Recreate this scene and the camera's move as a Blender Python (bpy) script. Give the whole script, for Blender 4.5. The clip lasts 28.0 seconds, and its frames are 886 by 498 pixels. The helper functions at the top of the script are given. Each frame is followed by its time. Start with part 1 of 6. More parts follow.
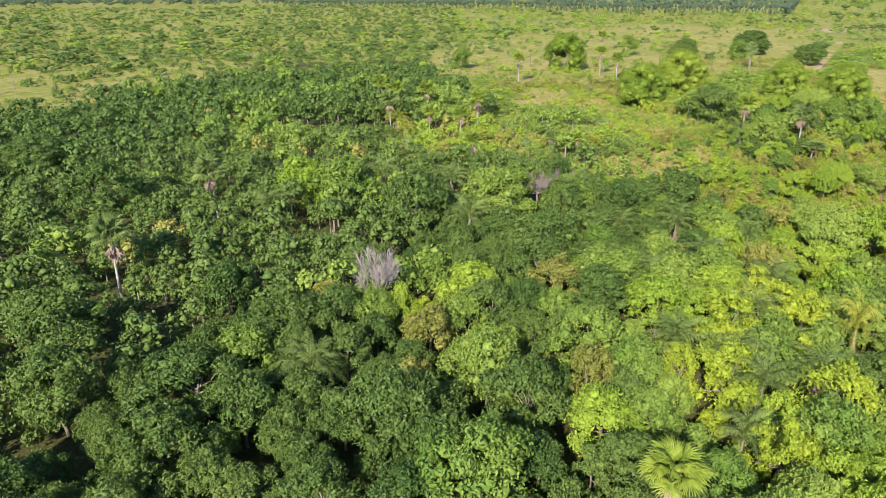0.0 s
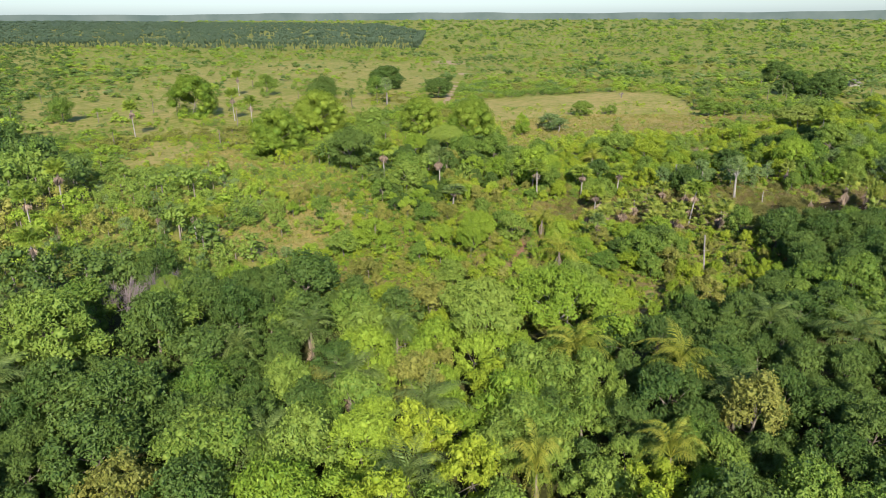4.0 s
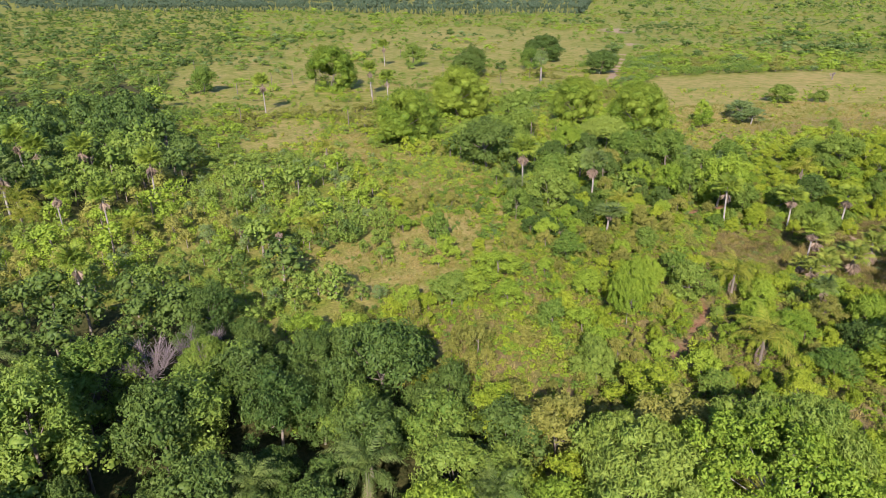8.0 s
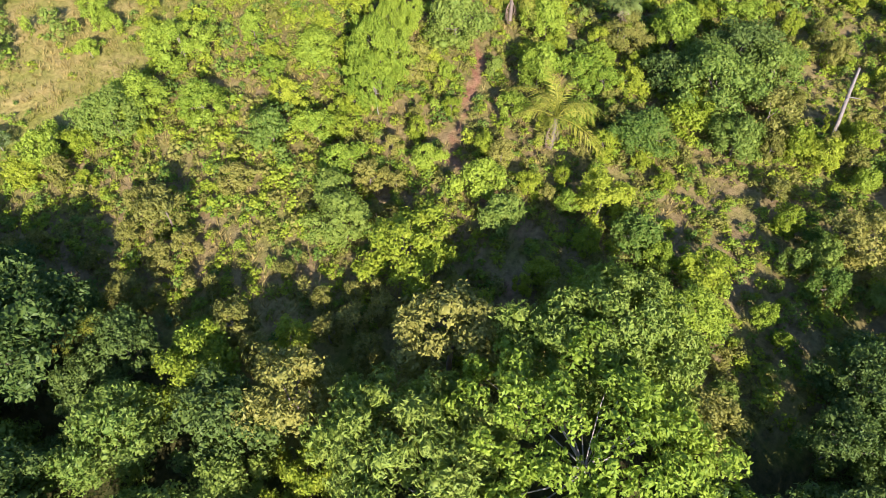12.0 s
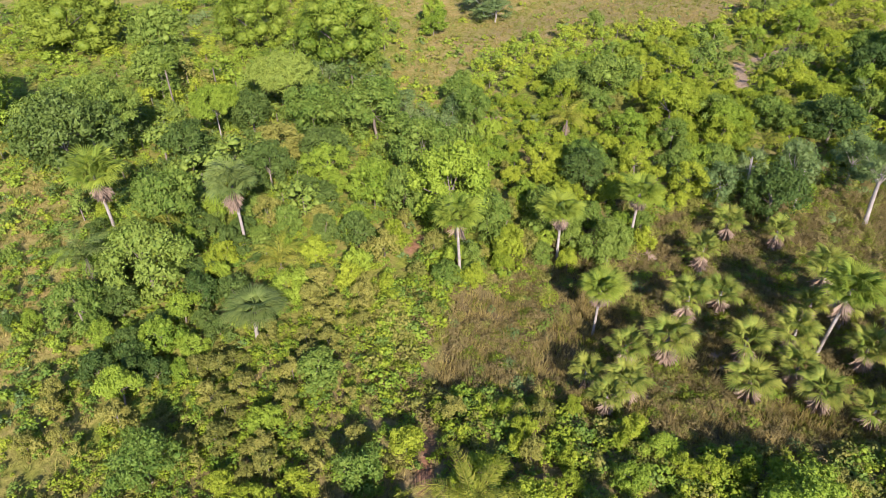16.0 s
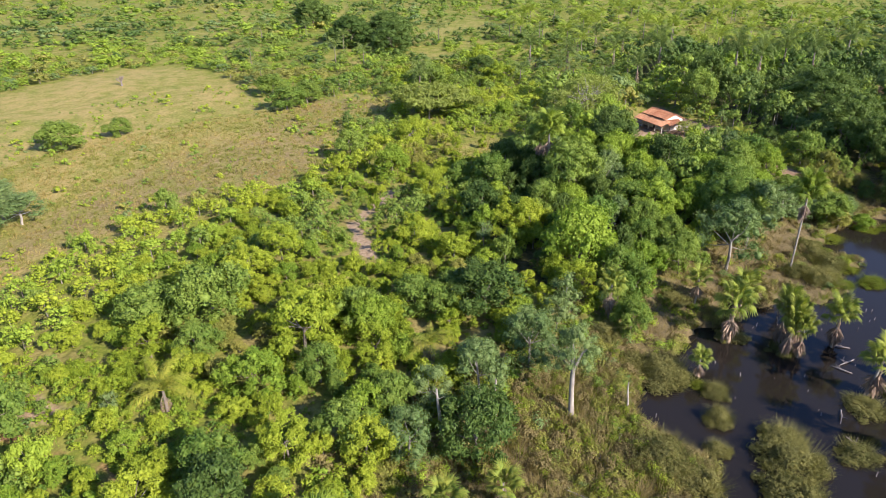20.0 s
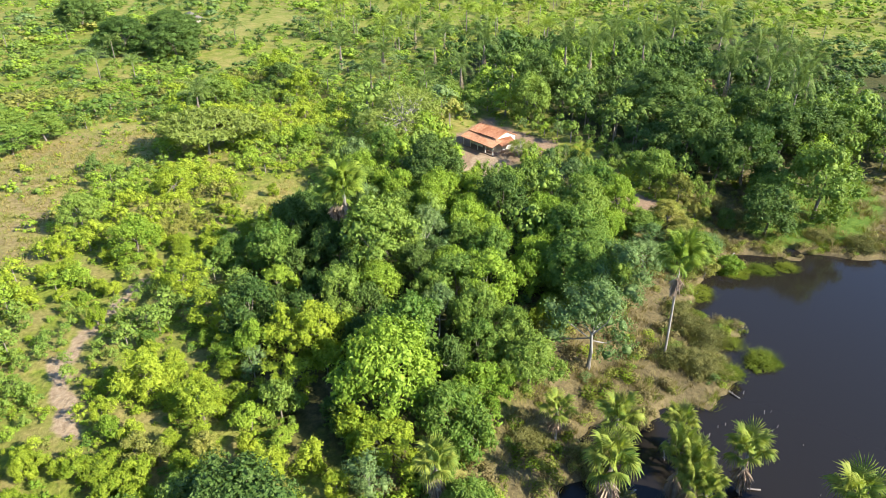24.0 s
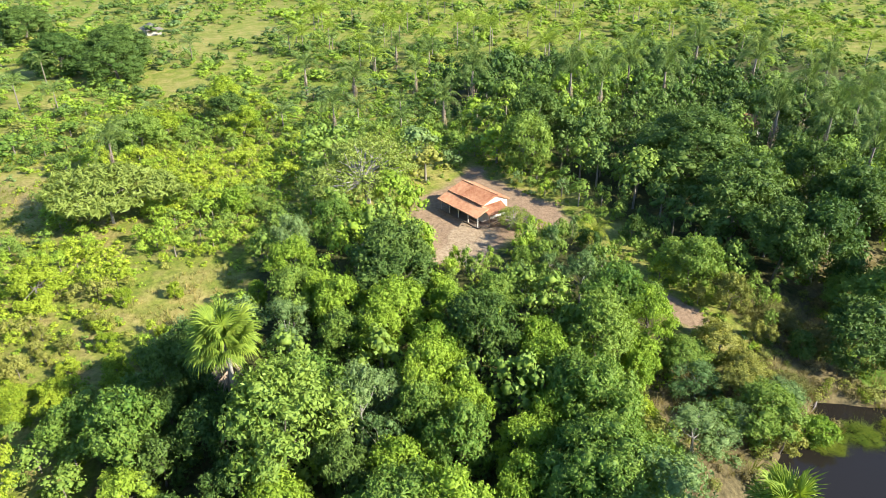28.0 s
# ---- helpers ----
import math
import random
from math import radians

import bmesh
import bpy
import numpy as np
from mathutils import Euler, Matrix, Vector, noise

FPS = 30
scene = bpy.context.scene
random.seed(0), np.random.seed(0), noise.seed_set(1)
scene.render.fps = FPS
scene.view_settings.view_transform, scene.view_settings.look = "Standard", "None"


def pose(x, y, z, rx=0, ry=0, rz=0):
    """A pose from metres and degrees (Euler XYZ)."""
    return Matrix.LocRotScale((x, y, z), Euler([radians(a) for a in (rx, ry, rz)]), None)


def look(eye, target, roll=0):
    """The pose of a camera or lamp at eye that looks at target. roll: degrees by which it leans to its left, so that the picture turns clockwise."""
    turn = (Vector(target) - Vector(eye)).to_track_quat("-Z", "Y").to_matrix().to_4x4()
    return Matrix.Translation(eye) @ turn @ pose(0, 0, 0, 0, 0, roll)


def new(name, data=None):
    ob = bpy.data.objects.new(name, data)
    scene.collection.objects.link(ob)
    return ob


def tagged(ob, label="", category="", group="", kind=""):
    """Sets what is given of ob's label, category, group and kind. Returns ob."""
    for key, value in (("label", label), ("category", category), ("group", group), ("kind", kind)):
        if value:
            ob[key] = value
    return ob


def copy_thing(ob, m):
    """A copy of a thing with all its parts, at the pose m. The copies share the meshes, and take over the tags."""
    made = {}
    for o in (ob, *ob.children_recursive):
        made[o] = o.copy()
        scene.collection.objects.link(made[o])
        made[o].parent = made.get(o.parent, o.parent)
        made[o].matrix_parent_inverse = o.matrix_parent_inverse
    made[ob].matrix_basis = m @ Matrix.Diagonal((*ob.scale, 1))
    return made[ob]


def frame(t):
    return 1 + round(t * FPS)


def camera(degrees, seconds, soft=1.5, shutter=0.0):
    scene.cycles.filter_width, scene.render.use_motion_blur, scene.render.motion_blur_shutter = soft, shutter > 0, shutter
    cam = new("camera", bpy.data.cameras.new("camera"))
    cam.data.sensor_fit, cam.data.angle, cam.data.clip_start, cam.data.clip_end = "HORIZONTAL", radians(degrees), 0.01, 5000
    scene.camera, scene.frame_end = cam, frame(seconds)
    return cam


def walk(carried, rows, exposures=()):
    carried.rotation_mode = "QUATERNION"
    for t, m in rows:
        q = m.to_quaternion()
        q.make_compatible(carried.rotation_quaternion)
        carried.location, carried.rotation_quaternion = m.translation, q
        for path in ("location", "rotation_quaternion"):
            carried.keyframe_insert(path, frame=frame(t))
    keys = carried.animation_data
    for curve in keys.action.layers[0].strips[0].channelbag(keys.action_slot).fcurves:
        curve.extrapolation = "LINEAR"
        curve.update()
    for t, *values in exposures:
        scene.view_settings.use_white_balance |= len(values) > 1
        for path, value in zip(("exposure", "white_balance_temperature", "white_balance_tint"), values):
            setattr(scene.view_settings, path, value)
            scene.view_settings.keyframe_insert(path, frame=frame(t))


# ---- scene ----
cam = camera(67.9, 28.0, soft=0.6)
METRES, EYE, TILT, LEAN, TURN = 271.6, 48.6, -1.6, -0.54, -20.4
ROWS = [
    (0.0, 0.0, 0.0, 0.0, -0.45, -20.73, 1.19),
    (0.5, 0.0039, 0.0174, 0.0005, -8.22, -20.75, 1.28),
    (1.0, 0.01, 0.0345, 0.0011, -15.79, -19.2, 1.34),
    (1.5, 0.0188, 0.0505, 0.0015, -24.16, -18.63, 1.45),
    (2.0, 0.0291, 0.0652, 0.0017, -32.56, -18.77, 1.49),
    (2.5, 0.0404, 0.0788, 0.0021, -33.52, -18.77, 1.45),
    (4.5, 0.0861, 0.1346, 0.0028, -25.9, -18.65, 1.44),
    (5.0, 0.0956, 0.1498, 0.0031, -22.76, -18.6, 1.42),
    (5.5, 0.1046, 0.1658, 0.0034, -19.68, -18.27, 1.41),
    (6.0, 0.1128, 0.1814, 0.0035, -18.6, -18.55, 1.45),
    (6.5, 0.1211, 0.1979, 0.0041, -18.25, -20.98, 1.48),
    (7.0, 0.1292, 0.214, 0.0045, -17.65, -21.1, 1.54),
    (7.5, 0.1372, 0.2306, 0.0048, -16.31, -21.09, 1.59),
    (8.0, 0.1448, 0.2469, 0.0052, -15.23, -21.09, 1.65),
    (8.5, 0.1532, 0.2633, 0.0055, -18.59, -21.22, 1.79),
    (9.0, 0.1627, 0.2785, 0.0059, -26.61, -21.51, 1.95),
    (9.5, 0.1735, 0.2918, 0.0056, -33.76, -24.37, 2.04),
    (10.0, 0.1868, 0.306, 0.0059, -35.49, -33.31, 2.08),
    (10.5, 0.1986, 0.318, 0.006, -35.66, -40.71, 2.17),
    (11.0, 0.211, 0.3304, 0.0064, -35.67, -48.19, 2.3),
    (11.5, 0.2229, 0.3425, 0.0066, -35.72, -52.94, 2.42),
    (13.5, 0.2709, 0.3912, 0.0075, -35.75, -53.59, 2.86),
    (14.0, 0.2833, 0.4038, 0.0074, -35.68, -48.63, 2.91),
    (14.5, 0.2957, 0.4164, 0.0075, -35.59, -44.83, 2.91),
    (15.0, 0.3079, 0.429, 0.0079, -35.52, -42.39, 2.86),
    (15.5, 0.3206, 0.4419, 0.0084, -35.42, -38.02, 2.81),
    (16.0, 0.3332, 0.4546, 0.0084, -35.32, -33.47, 2.72),
    (16.5, 0.3465, 0.4676, 0.0088, -35.23, -26.25, 2.66),
    (17.0, 0.3596, 0.481, 0.009, -35.15, -24.78, 2.55),
    (17.5, 0.3716, 0.4933, 0.0093, -34.99, -24.75, 2.48),
    (18.0, 0.3845, 0.5065, 0.0095, -34.83, -24.71, 2.38),
    (18.5, 0.3967, 0.5185, 0.0098, -37.75, -24.8, 2.34),
    (19.0, 0.4116, 0.5295, 0.01, -47.21, -25.1, 2.4),
    (19.5, 0.4276, 0.5379, 0.0101, -59.48, -25.49, 2.31),
    (20.0, 0.4454, 0.5431, 0.0101, -71.01, -25.79, 2.17),
    (20.5, 0.4635, 0.5455, 0.0099, -79.37, -25.99, 2.06),
    (21.0, 0.4814, 0.5458, 0.0097, -82.56, -26.04, 2.06),
    (21.5, 0.4995, 0.5454, 0.0095, -83.44, -26.02, 2.06),
    (22.0, 0.5175, 0.5447, 0.0093, -84.11, -26.03, 2.09),
    (22.5, 0.5352, 0.5439, 0.0092, -84.56, -26.04, 2.1),
    (24.5, 0.6059, 0.5393, 0.0087, -84.86, -27.94, 2.12),
    (25.0, 0.6234, 0.5384, 0.0085, -84.84, -27.94, 2.15),
    (25.5, 0.6413, 0.5376, 0.0082, -84.83, -27.92, 2.17),
    (26.0, 0.6587, 0.5366, 0.008, -84.81, -27.9, 2.19),
    (26.5, 0.6764, 0.5357, 0.0077, -84.8, -27.88, 2.21),
    (27.0, 0.6938, 0.5348, 0.0075, -84.76, -27.84, 2.23),
    (27.5, 0.7089, 0.534, 0.0074, -84.75, -27.82, 2.25),
    (28.0, 0.729, 0.5329, 0.0071, -84.75, -27.78, 2.24),
]
walk(cam, [(t, pose(0, 0, EYE, TILT, LEAN, TURN) @ pose(METRES * x, METRES * y, METRES * z, 90 + pitch, roll, yaw)) for t, x, y, z, yaw, pitch, roll in ROWS], exposures=((0.0, 1.2, 6500, 16), (2.0, 0.95, 6500, 13), (5.0, 0.84, 6500, 11), (8.0, 0.84, 6500, 20), (11.0, 1.22, 6500, 25), (14.0, 1.34, 6500, 25), (17.0, 0.86, 6500, 24), (20.0, 1.08, 6500, 20), (21.0, 1.3, 6500, 10), (22.0, 1.42, 6500, 8), (25.0, 1.5, 6500, 7), (28.0, 1.52, 6500, 5)))


# ---- light ----
SUN_FROM, SUN_HEIGHT = 222.0, 32.0          # compass bearing clockwise from +y, and elevation, in degrees
world = bpy.data.worlds.new("sky")
scene.world = world
world.use_nodes = True
wn = world.node_tree.nodes
sky = wn.new("ShaderNodeTexSky")
sky.sky_type, sky.sun_disc = "NISHITA", False
sky.sun_elevation, sky.sun_rotation = radians(SUN_HEIGHT), radians(SUN_FROM)
sky.air_density, sky.dust_density, sky.altitude = 1.0, 0.6, 50
sky.ozone_density = 3.0
tint = wn.new("ShaderNodeMix")
tint.data_type, tint.blend_type = "RGBA", "MULTIPLY"
tint.inputs[0].default_value, tint.inputs[7].default_value = 1.0, (0.62, 0.73, 0.90, 1)
world.node_tree.links.new(sky.outputs[0], tint.inputs[6])
world.node_tree.links.new(tint.outputs[2], wn["Background"].inputs[0])
wn["Background"].inputs[1].default_value = 0.118
sun = new("sun", bpy.data.lights.new("sun", "SUN"))
sun.data.energy, sun.data.angle, sun.data.color = 4.5, radians(0.55), (1.0, 0.94, 0.83)
a, e = radians(SUN_FROM), radians(SUN_HEIGHT)
sun.matrix_world = look((math.sin(a) * math.cos(e) * 300, math.cos(a) * math.cos(e) * 300, math.sin(e) * 300), (0, 0, 0))

# ---- materials ----
def material(name):
    m = bpy.data.materials.new(name)
    m.use_nodes = True
    nt = m.node_tree
    return m, nt, nt.nodes, nt.links, nt.nodes["Principled BSDF"]


def mixed(nt, fac, c0, c1, blend="MIX"):
    n = nt.nodes.new("ShaderNodeMix")
    n.data_type, n.blend_type = "RGBA", blend
    for sock, v in ((n.inputs[0], fac), (n.inputs[6], c0), (n.inputs[7], c1)):
        if isinstance(v, (int, float)):
            sock.default_value = v
        elif isinstance(v, tuple):
            sock.default_value = (*v, 1)
        else:
            nt.links.new(v, sock)
    return n.outputs[2]


def noise_of(nt, scale, detail=3, rough=0.55, vec=None):
    n = nt.nodes.new("ShaderNodeTexNoise")
    n.inputs["Scale"].default_value, n.inputs["Detail"].default_value, n.inputs["Roughness"].default_value = scale, detail, rough
    if vec is None:
        vec = nt.nodes.new("ShaderNodeNewGeometry").outputs["Position"]
    nt.links.new(vec, n.inputs["Vector"])
    return n.outputs["Fac"]


def span(nt, val, a0, a1, b0=0.0, b1=1.0):
    n = nt.nodes.new("ShaderNodeMapRange")
    n.inputs[1].default_value, n.inputs[2].default_value, n.inputs[3].default_value, n.inputs[4].default_value = a0, a1, b0, b1
    nt.links.new(val, n.inputs[0])
    return n.outputs[0]


def attr_of(nt, name):
    n = nt.nodes.new("ShaderNodeAttribute")
    n.attribute_name = name
    return n.outputs["Fac"]


def calc(nt, op, a0, b0):
    n = nt.nodes.new("ShaderNodeMath")
    n.operation = op
    for sock, v in zip(n.inputs, (a0, b0)):
        if isinstance(v, (int, float)):
            sock.default_value = v
        else:
            nt.links.new(v, sock)
    return n.outputs[0]


def relief(nt, bsdf, height, strength, distance):
    n = nt.nodes.new("ShaderNodeBump")
    n.inputs["Strength"].default_value, n.inputs["Distance"].default_value = strength, distance
    nt.links.new(height, n.inputs["Height"])
    nt.links.new(n.outputs[0], bsdf.inputs["Normal"])


def foliage(name, low, high, glow=0.35, rough=0.5, patch=0.12, grain=2.2, bump=0.25):
    """Leaves: colour between low and high by tree, by patch, by spray and by leaf; some light passes through."""
    m, nt, nodes, links, bsdf = material(name)
    info = nodes.new("ShaderNodeObjectInfo").outputs["Random"]
    leaf = nodes.new("ShaderNodeNewGeometry").outputs["Random Per Island"]
    mix = calc(nt, "ADD", calc(nt, "MULTIPLY", info, 0.55), calc(nt, "MULTIPLY", leaf, 0.36))
    mix = calc(nt, "ADD", mix, span(nt, noise_of(nt, patch, 2), 0.3, 0.7, -0.1, 0.32))
    fine = noise_of(nt, grain, 4, 0.65)
    mix = calc(nt, "ADD", mix, span(nt, fine, 0.34, 0.66, -0.34, 0.38))
    col = mixed(nt, mix, low, high)
    links.new(col, bsdf.inputs["Base Color"])
    bsdf.inputs["Roughness"].default_value = rough
    bsdf.inputs["Specular IOR Level"].default_value = 0.16
    relief(nt, bsdf, fine, bump, 0.3)
    tr = nodes.new("ShaderNodeBsdfTranslucent")
    links.new(mixed(nt, 1.0, col, (1.15, 1.2, 0.55), "MULTIPLY"), tr.inputs["Color"])
    sh = nodes.new("ShaderNodeMixShader")
    sh.inputs[0].default_value = glow
    links.new(bsdf.outputs[0], sh.inputs[1])
    links.new(tr.outputs[0], sh.inputs[2])
    links.new(sh.outputs[0], nodes["Material Output"].inputs["Surface"])
    return m


def plain(name, low, high, scale=2.0, rough=0.8, bump=0.3, dist=0.05, stretch=None):
    m, nt, nodes, links, bsdf = material(name)
    geo = nodes.new("ShaderNodeNewGeometry").outputs["Position"]
    if stretch:
        vm = nodes.new("ShaderNodeVectorMath")
        vm.operation = "MULTIPLY"
        vm.inputs[1].default_value = stretch
        links.new(geo, vm.inputs[0])
        geo = vm.outputs[0]
    f = noise_of(nt, scale, 5, 0.6, geo)
    g = noise_of(nt, scale * 0.13, 2, 0.5, geo)
    rnd = nodes.new("ShaderNodeObjectInfo").outputs["Random"]
    k = calc(nt, "ADD", span(nt, f, 0.3, 0.7, 0, 0.6), span(nt, g, 0.35, 0.65, 0, 0.4))
    k = calc(nt, "ADD", k, span(nt, rnd, 0, 1, -0.2, 0.2))
    links.new(mixed(nt, k, low, high), bsdf.inputs["Base Color"])
    bsdf.inputs["Roughness"].default_value = rough
    relief(nt, bsdf, f, bump, dist)
    return m


M_BRIGHT = foliage("leaves_bright", (0.140, 0.240, 0.025), (0.318, 0.417, 0.048), 0.27)
M_MID = foliage("leaves_mid", (0.088, 0.173, 0.027), (0.239, 0.318, 0.056), 0.26)
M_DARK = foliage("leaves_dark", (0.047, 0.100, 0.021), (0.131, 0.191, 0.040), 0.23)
M_YELLOW = foliage("leaves_yellow", (0.179, 0.262, 0.021), (0.380, 0.442, 0.044), 0.29)
M_OLIVE = foliage("leaves_olive", (0.145, 0.167, 0.034), (0.337, 0.323, 0.074), 0.25)
M_GREY = foliage("leaves_grey", (0.092, 0.167, 0.048), (0.226, 0.298, 0.100), 0.23)
M_FINE = foliage("leaves_fine", (0.137, 0.228, 0.039), (0.288, 0.362, 0.065), 0.27)
M_PALE = foliage("leaves_pale", (0.163, 0.211, 0.038), (0.326, 0.378, 0.090), 0.35)
M_MANGO = foliage("leaves_mango", (0.082, 0.160, 0.016), (0.250, 0.315, 0.039), 0.25)
M_FROND = foliage("frond_green", (0.112, 0.190, 0.023), (0.296, 0.365, 0.048), 0.3, 0.5, bump=0.05)
M_FROND_Y = foliage("frond_yellow", (0.184, 0.245, 0.030), (0.422, 0.407, 0.065), 0.35, 0.5, bump=0.05)
M_FROND_D = foliage("frond_dark", (0.085, 0.145, 0.034), (0.215, 0.275, 0.074), 0.28, 0.5, bump=0.05)
M_FAN_Y = foliage("fan_yellow", (0.137, 0.217, 0.033), (0.337, 0.362, 0.065), 0.33, 0.5, bump=0.05)
M_SEDGE = foliage("sedge", (0.129, 0.106, 0.040), (0.297, 0.239, 0.099), 0.25, 0.7, 0.2)
M_RUSH = foliage("rush", (0.112, 0.118, 0.034), (0.262, 0.246, 0.080), 0.25, 0.7, 0.3)
M_REED = foliage("reed_green", (0.090, 0.140, 0.012), (0.210, 0.240, 0.025), 0.3, 0.6, 0.2)
M_STRAW = foliage("dry_grass", (0.225, 0.175, 0.055), (0.400, 0.320, 0.115), 0.3, 0.8, 0.1)
M_GRASS = foliage("green_grass", (0.120, 0.150, 0.025), (0.270, 0.260, 0.060), 0.3, 0.7, 0.1)
M_DEADLEAF = plain("dead_frond", (0.15, 0.100, 0.066), (0.42, 0.310, 0.220), 3.0)
M_BARK = plain("bark_grey", (0.10, 0.08, 0.06), (0.30, 0.25, 0.20), 3.0, 0.9, 0.5, 0.04, (1, 1, 0.25))
M_WHITE = plain("bark_white", (0.17, 0.145, 0.12), (0.42, 0.38, 0.33), 2.0, 0.85, 0.4, 0.03, (1, 1, 0.4))
M_PALMTRUNK = plain("palm_trunk", (0.19, 0.165, 0.14), (0.43, 0.385, 0.335), 2.0, 0.85, 0.5, 0.03, (0.3, 0.3, 4.0))
M_DEADTWIG = plain("dead_twigs", (0.11, 0.085, 0.080), (0.28, 0.225, 0.215), 3.0)
M_DEADWOOD = plain("dead_wood", (0.20, 0.165, 0.15), (0.42, 0.36, 0.33), 3.0)
# distance haze is put into the plantation's bluish leaf colour
M_PINE_HAZED = foliage("plantation_leaves_hazed", (0.070, 0.112, 0.068), (0.110, 0.155, 0.088), 0.2, 0.6, 0.01)
M_TILE = plain("clay_tile", (0.27, 0.095, 0.040), (0.56, 0.29, 0.155), 1.3, 0.85, 0.3, 0.02)
M_PLASTER = plain("white_plaster", (0.50, 0.44, 0.36), (0.80, 0.76, 0.68), 0.8, 0.9, 0.2, 0.01)
M_WOOD = plain("weathered_wood", (0.14, 0.09, 0.055), (0.33, 0.25, 0.18), 3.0)
M_DARKWOOD = plain("dark_wood", (0.04, 0.03, 0.02), (0.10, 0.07, 0.05), 3.0)
M_CONCRETE = plain("concrete", (0.28, 0.24, 0.20), (0.46, 0.42, 0.36), 1.5)
# dark brown cement with the veranda's shade put into the colour
M_PLINTH_SHADED = plain("plinth_shaded", (0.10, 0.070, 0.050), (0.20, 0.145, 0.105), 1.5)
M_THATCH = plain("thatch", (0.12, 0.10, 0.085), (0.26, 0.23, 0.20), 2.0, 0.95)


def ground_material():
    m, nt, nodes, links, bsdf = material("ground")
    fine, mid, big = noise_of(nt, 1.6, 6, 0.65), noise_of(nt, 0.22, 5, 0.6), noise_of(nt, 0.035, 4, 0.6)
    straw = mixed(nt, span(nt, fine, 0.3, 0.7), (0.23, 0.175, 0.052), (0.44, 0.350, 0.130))
    green = mixed(nt, span(nt, fine, 0.3, 0.7), (0.090, 0.125, 0.016), (0.240, 0.260, 0.040))
    mix = calc(nt, "ADD", span(nt, mid, 0.36, 0.64, -0.30, 0.45), span(nt, big, 0.35, 0.65, -0.1, 0.38))
    mix = calc(nt, "ADD", mix, calc(nt, "MULTIPLY", attr_of(nt, "open"), 0.42))
    col = mixed(nt, mix, green, straw)
    edge = span(nt, mid, 0.2, 0.8, -0.35, 0.35)

    def layer(col, name, low, high, sharp=0.22):
        w = span(nt, calc(nt, "ADD", attr_of(nt, name), edge), 0.5 - sharp, 0.5 + sharp)
        return mixed(nt, w, col, mixed(nt, span(nt, fine, 0.3, 0.7), low, high))
    col = layer(col, "woods", (0.030, 0.040, 0.010), (0.100, 0.090, 0.030))
    col = layer(col, "dry", (0.115, 0.082, 0.038), (0.300, 0.225, 0.110), 0.3)
    col = layer(col, "wet", (0.080, 0.063, 0.030), (0.215, 0.164, 0.078))
    col = layer(col, "lush", (0.060, 0.120, 0.015), (0.140, 0.200, 0.030))
    col = layer(col, "red", (0.19, 0.085, 0.045), (0.36, 0.20, 0.115), 0.15)
    col = layer(col, "yard", (0.215, 0.138, 0.082), (0.335, 0.228, 0.145), 0.2)
    col = layer(col, "sand", (0.23, 0.155, 0.092), (0.45, 0.335, 0.215), 0.15)
    links.new(col, bsdf.inputs["Base Color"])
    bsdf.inputs["Roughness"].default_value = 0.95
    bsdf.inputs["Specular IOR Level"].default_value = 0.15
    relief(nt, bsdf, calc(nt, "ADD", fine, calc(nt, "MULTIPLY", mid, 2.0)), 0.7, 0.35)
    return m


def water_material():
    m, nt, nodes, links, bsdf = material("pond_water")
    bsdf.inputs["Base Color"].default_value = (0.017, 0.014, 0.011, 1)
    bsdf.inputs["Roughness"].default_value = 0.1
    bsdf.inputs["IOR"].default_value = 1.33
    relief(nt, bsdf, noise_of(nt, 1.2, 3), 0.06, 0.05)
    return m


M_GROUND, M_WATER = ground_material(), water_material()

# ---- plan ----
LAKE_Z = -3.6
LAKE = [(277, 24), (280, 12), (280, 0), (276, -12), (262, -26), (235, -40), (212, -30), (205, 10), (206, 50), (211, 68), (220, 69), (226, 72), (236, 68), (243, 60), (250, 50), (252, 42), (249, 37), (254, 31), (264, 25), (271, 25)]
SWAMP = [(290, 30), (278, 30), (268, 47), (259, 57), (245, 67), (235, 79), (228, 87), (219, 95), (212, 103), (203, 107), (192, 111), (178, 119), (166, 113), (170, 103), (171, 92), (176, 80), (184, 70), (200, 60), (206, 20), (205, -40), (240, -60), (290, -50), (305, -25), (297, 0), (288, 15)]
FIELD = [(389, 239), (420, 226), (440, 205), (436, 190), (402, 163), (384, 135), (375, 108), (352, 120), (307, 118), (295, 130), (284, 146), (262, 160), (240, 158), (224, 150), (218, 157), (238, 175), (262, 190), (280, 215), (300, 240), (346, 262)]
SAVANNA = [(99, 150), (107, 157), (124, 157), (137, 186), (140, 215), (124, 250), (150, 290), (170, 255), (158, 224), (164, 197), (170, 184), (159, 161), (142, 142), (133, 124), (127, 110), (117, 100), (112, 108), (112, 127), (105, 140)]
FAR_GRASS = [(122, 336), (166, 469), (225, 500), (310, 580), (420, 640), (500, 600), (545, 470), (430, 375), (350, 300), (322, 260), (268, 270), (246, 255), (216, 300), (180, 280), (150, 300)]
FAR_GRASS_W = [(-150, 320), (-110, 455), (-40, 455), (42, 456), (50, 400), (42, 368), (0, 335), (-48, 296), (-90, 300)]
GLADE = [(319, 90), (328, 86), (333, 76), (318, 73), (312, 80)]
GLADE_E = [(386, 125), (390, 115), (362, 105), (345, 112), (350, 122)]
PASTURE = [(440, 80), (470, 132), (490, 155), (530, 110), (590, 60), (555, 60), (500, 95)]
